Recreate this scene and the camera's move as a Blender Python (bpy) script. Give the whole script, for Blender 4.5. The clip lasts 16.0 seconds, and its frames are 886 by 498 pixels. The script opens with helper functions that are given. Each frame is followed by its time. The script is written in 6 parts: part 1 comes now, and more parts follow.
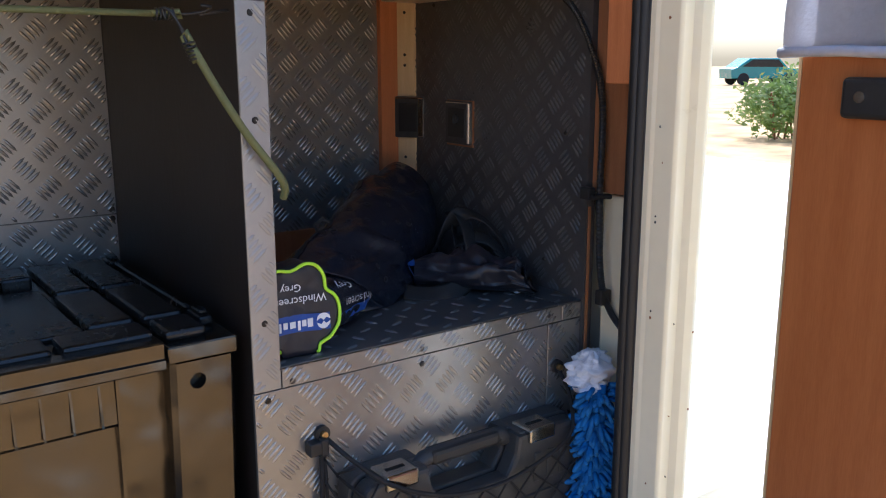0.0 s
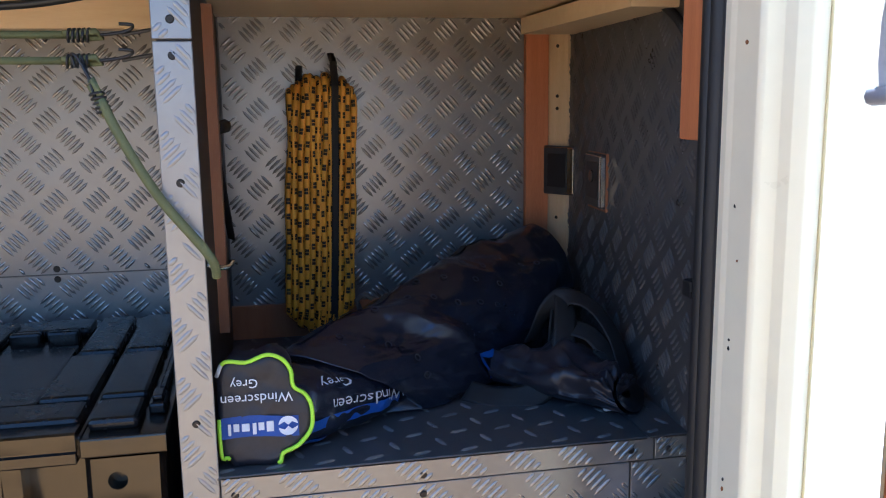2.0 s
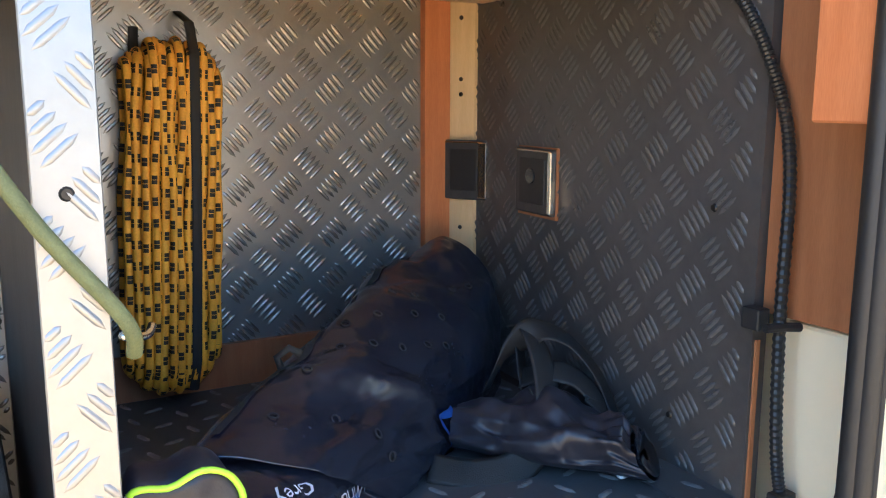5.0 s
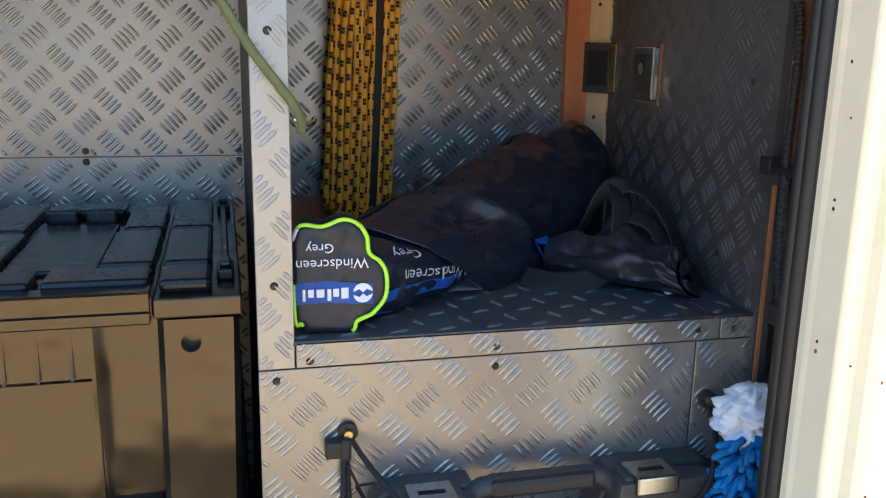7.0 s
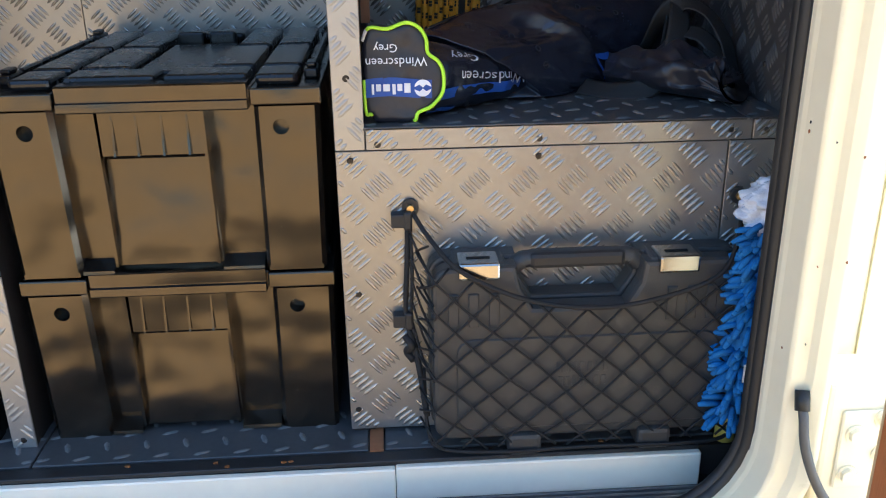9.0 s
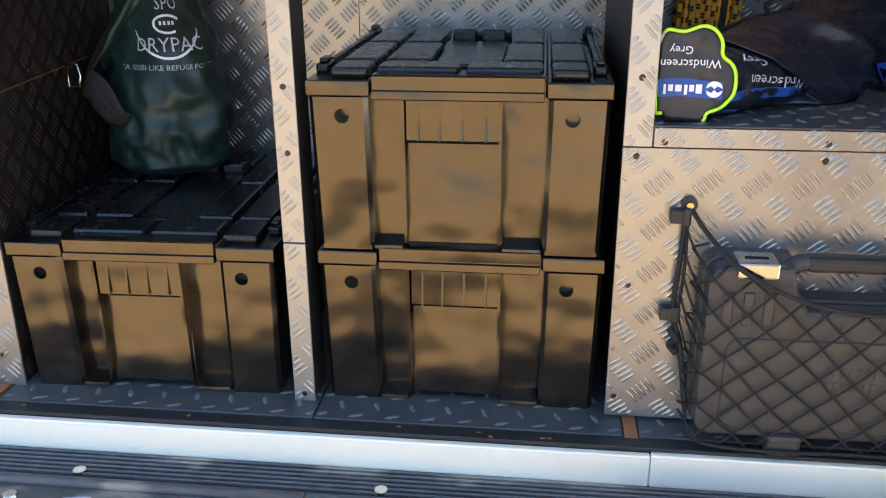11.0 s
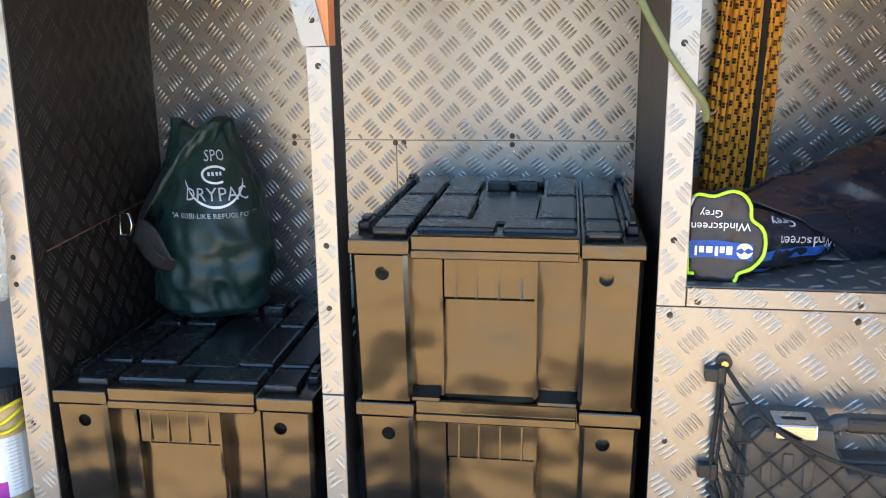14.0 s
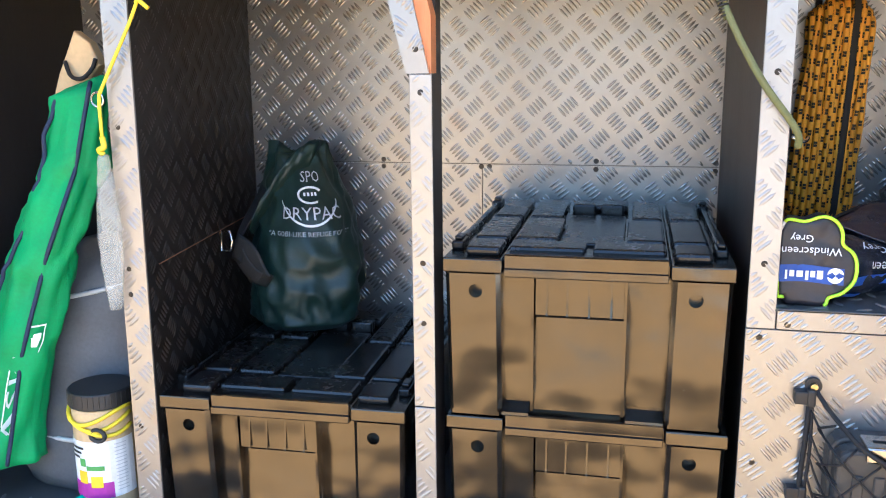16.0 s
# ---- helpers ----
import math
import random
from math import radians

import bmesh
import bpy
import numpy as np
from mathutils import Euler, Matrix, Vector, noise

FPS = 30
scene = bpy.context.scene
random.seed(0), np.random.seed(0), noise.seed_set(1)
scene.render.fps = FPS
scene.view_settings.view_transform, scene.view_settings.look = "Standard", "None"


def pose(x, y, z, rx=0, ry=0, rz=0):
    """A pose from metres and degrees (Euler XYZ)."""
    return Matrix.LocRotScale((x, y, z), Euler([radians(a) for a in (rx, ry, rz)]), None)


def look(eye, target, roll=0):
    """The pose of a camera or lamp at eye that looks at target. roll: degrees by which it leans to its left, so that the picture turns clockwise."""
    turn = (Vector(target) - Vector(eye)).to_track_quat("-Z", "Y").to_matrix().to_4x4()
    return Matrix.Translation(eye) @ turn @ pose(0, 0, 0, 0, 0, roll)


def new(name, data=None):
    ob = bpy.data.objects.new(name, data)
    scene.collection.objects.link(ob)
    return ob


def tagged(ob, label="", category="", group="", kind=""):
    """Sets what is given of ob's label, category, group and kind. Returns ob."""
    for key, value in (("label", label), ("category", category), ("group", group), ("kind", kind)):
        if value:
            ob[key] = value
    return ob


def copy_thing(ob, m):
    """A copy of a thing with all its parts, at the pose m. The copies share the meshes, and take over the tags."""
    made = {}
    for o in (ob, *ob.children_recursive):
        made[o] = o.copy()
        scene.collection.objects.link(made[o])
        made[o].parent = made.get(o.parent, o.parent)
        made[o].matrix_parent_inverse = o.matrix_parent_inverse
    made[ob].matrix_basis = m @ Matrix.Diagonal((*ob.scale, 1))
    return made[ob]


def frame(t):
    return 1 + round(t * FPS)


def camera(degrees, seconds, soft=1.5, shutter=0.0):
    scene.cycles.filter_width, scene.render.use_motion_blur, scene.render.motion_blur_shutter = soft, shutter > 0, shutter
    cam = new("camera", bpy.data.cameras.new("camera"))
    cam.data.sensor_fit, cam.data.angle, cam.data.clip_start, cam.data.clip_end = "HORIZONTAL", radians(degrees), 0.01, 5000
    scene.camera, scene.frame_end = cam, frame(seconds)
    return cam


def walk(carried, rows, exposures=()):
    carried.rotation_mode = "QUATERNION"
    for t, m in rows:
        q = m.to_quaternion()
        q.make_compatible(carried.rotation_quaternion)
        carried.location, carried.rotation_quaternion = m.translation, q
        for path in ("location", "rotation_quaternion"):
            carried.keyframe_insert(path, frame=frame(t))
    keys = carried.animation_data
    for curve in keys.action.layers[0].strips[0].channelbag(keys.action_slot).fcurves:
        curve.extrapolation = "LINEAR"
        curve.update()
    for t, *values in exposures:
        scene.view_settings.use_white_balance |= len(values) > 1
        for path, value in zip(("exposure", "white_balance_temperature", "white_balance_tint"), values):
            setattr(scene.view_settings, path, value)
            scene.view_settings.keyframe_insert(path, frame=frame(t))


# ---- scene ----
cam = camera(54.2, 16.0, soft=1.1)
METRES, EYE, TILT, LEAN, TURN = 2.28, 1.34, 0.0, 0.0, -36.4
ROWS = [
    (0.0, 0.0, 0.0, 0.0, -0.02, -12.32, 0.07),
    (0.5, 0.0365, 0.0853, -0.0025, 3.98, -11.89, -1.0),
    (1.0, 0.0664, 0.1698, 0.003, 10.47, -11.08, -0.16),
    (1.5, 0.1034, 0.1796, 0.0056, 17.67, -10.31, 0.34),
    (2.0, 0.1582, 0.1549, 0.0044, 24.86, -9.92, 0.78),
    (2.5, 0.1782, 0.1379, -0.0111, 26.94, -11.28, 0.95),
    (3.0, 0.1038, 0.1673, -0.0143, 19.52, -11.9, 0.7),
    (3.5, 0.0233, 0.207, 0.0029, 9.84, -10.79, 0.74),
    (3.7, 0.008, 0.227, 0.0012, 7.1, -10.92, 0.6),
    (5.8, 0.024, 0.252, -0.015, 7.5, -9.4, -0.9),
    (6.0, 0.0287, 0.221, -0.0181, 8.4, -11.27, -1.21),
    (6.5, 0.0574, 0.158, -0.022, 13.0, -11.99, -1.85),
    (7.0, 0.107, 0.1339, -0.0328, 22.41, -13.41, -1.09),
    (7.5, 0.1693, 0.1122, -0.0489, 31.97, -17.25, -0.18),
    (8.0, 0.1919, 0.1021, -0.055, 34.02, -20.34, 0.72),
    (8.2, 0.1913, 0.0984, -0.056, 33.75, -21.4, 1.0),
    (10.3, 0.1715, 0.0584, -0.0551, 31.34, -21.05, -0.54),
    (10.5, 0.1647, 0.0466, -0.0522, 34.53, -20.81, -0.24),
    (11.0, 0.1457, 0.0235, -0.0545, 42.97, -21.0, 0.34),
    (11.5, 0.1454, 0.0143, -0.0517, 45.7, -21.12, 0.61),
    (12.0, 0.1404, 0.0157, -0.0542, 45.94, -21.42, 0.48),
    (12.5, 0.1399, 0.0151, -0.0535, 45.95, -21.31, 0.28),
    (13.0, 0.1395, 0.0153, -0.0524, 45.65, -20.97, 0.46),
    (13.5, 0.1401, 0.0176, -0.0509, 45.15, -19.69, 0.61),
    (14.0, 0.1443, 0.017, -0.0234, 44.76, -13.94, 0.67),
    (14.5, 0.1523, 0.0134, -0.0045, 44.45, -8.58, 0.69),
    (15.0, 0.1525, 0.0118, -0.0141, 44.44, -8.68, 0.52),
    (15.5, 0.1512, 0.0075, -0.0242, 45.07, -11.23, 0.31),
    (16.0, 0.1462, -0.0116, -0.0221, 48.93, -12.23, 0.57),
]
EXPOSURES = [
    (0.0, 0.87, 5100, 9), (0.5, 1.02, 5000, 8), (1.0, 1.22, 4950, 7), (1.5, 1.4, 4850, 8), (2.0, 1.22, 4600, 8), (2.5, 1.0, 4700, 7), (3.0, 1.27, 4850, 5),
    (3.5, 2.18, 5100, 5), (6.0, 2.6, 5000, -1), (6.5, 1.78, 5000, -1), (7.0, 1.65, 5000, -1), (7.5, 1.8, 5050, 1), (8.0, 1.78, 5200, 2), (8.2, 1.75, 5200, 2),
    (10.3, 1.35, 5450, 3), (10.5, 1.35, 5450, 3), (11.0, 1.95, 5700, 3), (12.5, 1.93, 5750, 3), (13.5, 1.93, 5750, 3), (14.0, 2.4, 5300, 0),
    (14.5, 1.78, 5000, 0), (15.0, 1.27, 4350, 3), (15.5, 2.08, 4850, 1), (16.0, 2.45, 5200, 5),
]
walk(cam, [(t, pose(0, 0, EYE, TILT, LEAN, TURN) @ pose(METRES * x, METRES * y, METRES * z, 90 + pitch, roll, yaw)) for t, x, y, z, yaw, pitch, roll in ROWS], EXPOSURES)

# ---- world, sun, exposure ----
SUN_AZ, SUN_EL = radians(55), radians(52)   # azimuth from +y towards +x
world = bpy.data.worlds.new("sky")
scene.world = world
world.use_nodes = True
wn = world.node_tree.nodes
sky = wn.new("ShaderNodeTexSky")
sky.sky_type = 'NISHITA'
sky.sun_disc = False
sky.sun_elevation = SUN_EL
sky.sun_rotation = SUN_AZ
sky.dust_density = 3.0
wn["Background"].inputs["Strength"].default_value = 0.16
world.node_tree.links.new(sky.outputs[0], wn["Background"].inputs["Color"])
sun_data = bpy.data.lights.new("sun", 'SUN')
sun_data.energy, sun_data.angle, sun_data.color = 4.5, radians(0.55), (1.0, 0.93, 0.82)
sun = new("sun", sun_data)
sun_from = Vector((math.sin(SUN_AZ) * math.cos(SUN_EL), math.cos(SUN_AZ) * math.cos(SUN_EL), math.sin(SUN_EL)))
sun.matrix_world = look(sun_from * 30, (0, 0, 0))


# ---- materials ----
def mat(name, color, rough=0.5, metal=0.0, var=0.15, scale=8.0, bump=0.0, bscale=200.0, dirt=None, spec=0.5, stretch=(1, 1, 1), rvar=0.1, coat=0.0, amount=0.5):
    """A surface with colour drift at two scales, a roughness that varies with it and fine relief; dirt: a second colour that comes in patches."""
    m = bpy.data.materials.new(name)
    m.use_nodes = True
    nt, nd = m.node_tree, m.node_tree.nodes
    b = nd["Principled BSDF"]
    b.inputs["Metallic"].default_value = metal
    b.inputs["Specular IOR Level"].default_value = spec
    b.inputs["Coat Weight"].default_value = coat
    tc, mp = nd.new("ShaderNodeTexCoord"), nd.new("ShaderNodeMapping")
    mp.inputs["Scale"].default_value = stretch
    nt.links.new(tc.outputs["Object"], mp.inputs["Vector"])

    def noise_tex(s, detail=5.0):
        n = nd.new("ShaderNodeTexNoise")
        n.inputs["Scale"].default_value, n.inputs["Detail"].default_value = s, detail
        nt.links.new(mp.outputs[0], n.inputs["Vector"])
        return n

    big, fine = noise_tex(scale), noise_tex(scale * 14, 3.0)
    mixn = nd.new("ShaderNodeMix")
    mixn.inputs[0].default_value = 0.4
    nt.links.new(big.outputs["Fac"], mixn.inputs[2])
    nt.links.new(fine.outputs["Fac"], mixn.inputs[3])
    ramp = nd.new("ShaderNodeValToRGB")
    lo = [max(0.0, c * (1 - var)) for c in color]
    hi = [min(1.0, c * (1 + var)) for c in color]
    ramp.color_ramp.elements[0].position, ramp.color_ramp.elements[1].position = 0.3, 0.7
    ramp.color_ramp.elements[0].color, ramp.color_ramp.elements[1].color = (*lo, 1), (*hi, 1)
    nt.links.new(mixn.outputs[0], ramp.inputs[0])
    out = ramp.outputs[0]
    if dirt:
        d = noise_tex(scale * 2.3, 8.0)
        r2 = nd.new("ShaderNodeValToRGB")
        r2.color_ramp.elements[0].position, r2.color_ramp.elements[1].position = 1 - amount, min(1.0, 1.12 - amount)
        nt.links.new(d.outputs["Fac"], r2.inputs[0])
        mx = nd.new("ShaderNodeMix")
        mx.data_type = 'RGBA'
        nt.links.new(r2.outputs[0], mx.inputs[0])
        nt.links.new(out, mx.inputs[6])
        mx.inputs[7].default_value = (*dirt, 1)
        out = mx.outputs[2]
    nt.links.new(out, b.inputs["Base Color"])
    mr = nd.new("ShaderNodeMapRange")
    mr.inputs["To Min"].default_value, mr.inputs["To Max"].default_value = max(0.02, rough - rvar), min(1.0, rough + rvar)
    nt.links.new(mixn.outputs[0], mr.inputs["Value"])
    nt.links.new(mr.outputs[0], b.inputs["Roughness"])
    if bump:
        bn = noise_tex(bscale, 2.0)
        bp = nd.new("ShaderNodeBump")
        bp.inputs["Strength"].default_value, bp.inputs["Distance"].default_value = bump, 0.001
        nt.links.new(bn.outputs["Fac"], bp.inputs["Height"])
        nt.links.new(bp.outputs[0], b.inputs["Normal"])
    return m


def wood(name, dark, light, scale=14.0, rough=0.5, axis=2):
    """Straight-grained wood with streaks along one axis."""
    st = [9.0, 9.0, 9.0]
    st[axis] = 0.7
    m = mat(name, [(a + b) / 2 for a, b in zip(dark, light)], rough, 0, 0.2, scale, 0.15, 60, None, 0.4, st)
    ramp = [n for n in m.node_tree.nodes if n.bl_idname == "ShaderNodeValToRGB"][0]
    ramp.color_ramp.elements[0].color, ramp.color_ramp.elements[1].color = (*dark, 1), (*light, 1)
    return m


M_PLATE = mat("grey_tread_plate", (0.318, 0.308, 0.295), 0.33, 0.65, 0.08, 5, 0.05, 300, (0.30, 0.25, 0.20), amount=0.36)
M_STRIP = mat("bright_tread_plate", (0.36, 0.355, 0.345), 0.33, 0.6, 0.08, 6, 0.05, 300)
M_PLATEBAR = mat("rubbed_grey_bar", (0.36, 0.345, 0.325), 0.24, 0.7, 0.10, 20)
# left side face: its shade is put into the base colour, its glints into the bars
M_LEFTPLATE = mat("shade_brown_tread_plate", (0.017, 0.0145, 0.0125), 0.5, 0.0, 0.25, 6, 0.1, 300, None, 0.25)
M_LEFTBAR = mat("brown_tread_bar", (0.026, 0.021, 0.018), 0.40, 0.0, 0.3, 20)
# paler bar colour carries the sheen on the right wall's bars
M_DARKBAR = mat("sheen_tread_bar", (0.12, 0.118, 0.118), 0.3, 0.2, 0.3, 20)
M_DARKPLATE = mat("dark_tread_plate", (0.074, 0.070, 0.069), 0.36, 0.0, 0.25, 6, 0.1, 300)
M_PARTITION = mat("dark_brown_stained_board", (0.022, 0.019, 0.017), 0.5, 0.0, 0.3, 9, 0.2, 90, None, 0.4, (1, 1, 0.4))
M_LOZENGE = mat("worn_rubber_lozenge", (0.16, 0.165, 0.165), 0.3, 0.0, 0.3, 30)
M_RUBBER = mat("black_rubber_mat", (0.068, 0.072, 0.076), 0.40, 0.0, 0.25, 9, 0.15, 400, (0.10, 0.09, 0.08), amount=0.3)
M_BLACKSTRIP = mat("black_scuffed_edge", (0.022, 0.022, 0.023), 0.45, 0.0, 0.3, 12, 0.2, 250, (0.07, 0.06, 0.05), amount=0.32)
M_PLASTIC = mat("black_moulded_plastic", (0.008, 0.007, 0.006), 0.21, 0.0, 0.3, 5, 0.04, 500, (0.018, 0.015, 0.012), spec=0.98, rvar=0.14, amount=0.36)
# warm tint puts the sunlit ground's bronze reflection into the plastic
M_PLASTIC.node_tree.nodes["Principled BSDF"].inputs["Specular Tint"].default_value = (1.0, 0.86, 0.66, 1)
M_LID = mat("black_lid_plastic", (0.012, 0.012, 0.012), 0.27, 0.0, 0.2, 7, 0.05, 500, None, 0.45, rvar=0.07)
M_HOLE = mat("dark_cavity", (0.004, 0.004, 0.004), 0.9)
M_WHITE = mat("white_painted_strip", (0.98, 0.91, 0.76), 0.35, 0.0, 0.04, 5, 0.05, 200, (0.70, 0.66, 0.58), amount=0.25)
M_CREAM = mat("cream_van_paint", (0.86, 0.79, 0.58), 0.30, 0.0, 0.04, 3, 0.03, 80, (0.62, 0.52, 0.36), amount=0.29, coat=0.3)
M_SEAL = mat("black_rubber_seal", (0.018, 0.018, 0.019), 0.5, 0.0, 0.2, 20, 0.1, 300)
M_BUMPER = mat("ribbed_black_bumper", (0.10, 0.100, 0.102), 0.42, 0.0, 0.45, 10, 0.4, 200, (0.30, 0.27, 0.22), amount=0.45, stretch=(0.35, 1, 1))
M_ORANGE = wood("orange_stained_plywood", (0.46, 0.15, 0.05), (0.62, 0.24, 0.09), 10)
M_ORANGEDARK = wood("brown_plywood", (0.26, 0.11, 0.045), (0.36, 0.16, 0.07), 10)
M_DOORPLY = wood("varnished_orange_plywood", (0.36, 0.115, 0.03), (0.47, 0.17, 0.05), 6, 0.38)
M_PINE = wood("pine", (0.78, 0.58, 0.32), (0.86, 0.69, 0.43), 12, 0.5, 0)
M_PINEV = wood("pine_upright", (0.62, 0.44, 0.22), (0.74, 0.56, 0.32), 12, 0.5, 2)
M_KNOT = mat("pine_knot", (0.36, 0.16, 0.06), 0.5)
M_SCREW = mat("dark_screw", (0.05, 0.045, 0.04), 0.4, 0.8, 0.2, 200)
M_STEEL = mat("bright_steel", (0.72, 0.70, 0.66), 0.22, 1.0, 0.08, 60)
M_CHROME = mat("worn_chrome", (0.40, 0.385, 0.36), 0.2, 1.0, 0.1, 60)
M_BRASS = mat("brass_screw", (0.55, 0.38, 0.16), 0.3, 1.0, 0.1, 60)
M_BUNGEE = mat("olive_bungee", (0.15, 0.16, 0.06), 0.7, 0.0, 0.25, 60, 0.5, 900)
M_WIRE = mat("black_wire", (0.02, 0.02, 0.02), 0.4)
M_NET = mat("black_net_cord", (0.012, 0.012, 0.013), 0.75, 0.0, 0.3, 90, 0.4, 900)
M_STRAP = mat("black_webbing", (0.017, 0.018, 0.019), 0.7, 0.0, 0.2, 40, 0.5, 900)
M_CASE = mat("grey_black_case_plastic", (0.045, 0.045, 0.045), 0.48, 0.0, 0.12, 9, 0.3, 700, (0.075, 0.068, 0.06), amount=0.38)
M_FABRIC = mat("black_nylon", (0.0125, 0.0155, 0.028), 0.26, 0.0, 0.2, 12, 0.06, 500, None, 0.85, rvar=0.05)
# bluish tint puts the sky's colour into the nylon's highlights
M_FABRIC.node_tree.nodes["Principled BSDF"].inputs["Specular Tint"].default_value = (0.80, 0.88, 1.0, 1)
M_FABRIC2 = mat("black_cotton", (0.022, 0.022, 0.030), 0.42, 0.0, 0.3, 12, 0.1, 500)
M_NEON = mat("neon_yellow_piping", (0.55, 1.0, 0.03), 0.5, 0.0, 0.1, 30)
M_BLUE = mat("blue_print", (0.02, 0.075, 0.36), 0.5, 0.0, 0.15, 30)
M_PRINT = mat("white_print", (0.80, 0.82, 0.86), 0.5, 0.0, 0.05, 30)
M_GREENBAG = mat("dark_green_coated_nylon", (0.010, 0.027, 0.021), 0.48, 0.0, 0.3, 9, 0.3, 300)
M_GREEN = mat("bright_green_canvas", (0.018, 0.30, 0.085), 0.7, 0.0, 0.18, 14, 0.5, 700)
M_NAVY = mat("navy_piping", (0.012, 0.022, 0.06), 0.7)
M_GREYBAG = mat("charcoal_fabric", (0.11, 0.116, 0.126), 0.75, 0.0, 0.2, 12, 0.5, 600)
M_GREYPIPE = mat("light_grey_piping", (0.55, 0.56, 0.56), 0.6)
M_YELLOW = mat("yellow_cord", (0.85, 0.66, 0.02), 0.55, 0.0, 0.12, 60, 0.4, 700)
M_TEAL = mat("teal_cord", (0.0, 0.34, 0.22), 0.5, 0.0, 0.15, 60)
M_MOP = mat("blue_chenille", (0.030, 0.17, 0.46), 0.85, 0.0, 0.3, 40, 0.8, 700)
M_CLOTH = mat("white_microfibre", (0.78, 0.80, 0.88), 0.9, 0.0, 0.06, 20, 0.8, 500)
M_TAG = mat("white_tag", (0.82, 0.82, 0.80), 0.6)
M_STICK = mat("yellow_green_sponge", (0.52, 0.45, 0.09), 0.7)
M_PURPLE = mat("purple_print", (0.36, 0.03, 0.30), 0.45)
M_GREENPRINT = mat("green_print", (0.10, 0.34, 0.08), 0.45)
M_YELLOWPRINT = mat("yellow_print", (0.90, 0.58, 0.02), 0.45)
M_PAPERWOOD = mat("pale_wooden_pegs", (0.60, 0.44, 0.24), 0.6)
M_CURTAIN = mat("pale_grey_quilted_cloth", (0.60, 0.60, 0.66), 0.85, 0.0, 0.08, 9, 0.6, 300)
M_CURTEDGE = mat("grey_hem", (0.50, 0.50, 0.58), 0.85)
M_BAGCLEAR = mat("crumpled_clear_plastic", (0.62, 0.62, 0.55), 0.25)
M_GROUND = mat("dry_brown_gravel", (0.66, 0.405, 0.17), 0.9, 0.0, 0.40, 0.6, 0.6, 40, (0.17, 0.105, 0.045), amount=0.48)
M_GLAREGROUND = mat("pale_glare_ground", (0.74, 0.72, 0.68), 0.85, 0.0, 0.10, 1.5, 0.4, 60, (0.62, 0.59, 0.53), amount=0.4)
# soft, broad dark patches: dappled shade put into the colour, to mottle the boxes' reflections
for n_ in M_GROUND.node_tree.nodes:
    if n_.bl_idname == "ShaderNodeTexNoise" and n_.inputs["Detail"].default_value > 7:
        n_.inputs["Detail"].default_value = 1.5
        n_.inputs["Scale"].default_value = 1.3
        ramp_ = n_.outputs[0].links[0].to_node.color_ramp
        ramp_.elements[0].position, ramp_.elements[1].position = 0.36, 0.80
M_BAGCLEAR.node_tree.nodes["Principled BSDF"].inputs["Alpha"].default_value = 0.3
M_LEAF = mat("leaves", (0.17, 0.23, 0.06), 0.6, 0.0, 0.5, 3)
nd_ = M_LEAF.node_tree.nodes
tr_, ms_ = nd_.new("ShaderNodeBsdfTranslucent"), nd_.new("ShaderNodeMixShader")
tr_.inputs["Color"].default_value = (0.30, 0.42, 0.09, 1)
ms_.inputs[0].default_value = 0.5
M_LEAF.node_tree.links.new(nd_["Principled BSDF"].outputs[0], ms_.inputs[1])
M_LEAF.node_tree.links.new(tr_.outputs[0], ms_.inputs[2])
M_LEAF.node_tree.links.new(ms_.outputs[0], nd_["Material Output"].inputs["Surface"])
M_CARPAINT = mat("teal_car_paint", (0.02, 0.25, 0.28), 0.25, 0.0, 0.05, 3, coat=0.5)
M_GLASSDARK = mat("dark_glass", (0.02, 0.025, 0.03), 0.08)
M_TYRE = mat("tyre", (0.02, 0.02, 0.02), 0.8)
M_RED = mat("red_wire", (0.55, 0.04, 0.02), 0.4)
M_BLUEWIRE = mat("blue_wire", (0.05, 0.25, 0.55), 0.4)
M_RUST = mat("rust", (0.28, 0.11, 0.03), 0.85, 0.0, 0.4, 60)
M_GREYCABLE = mat("grey_cable", (0.10, 0.095, 0.09), 0.55)


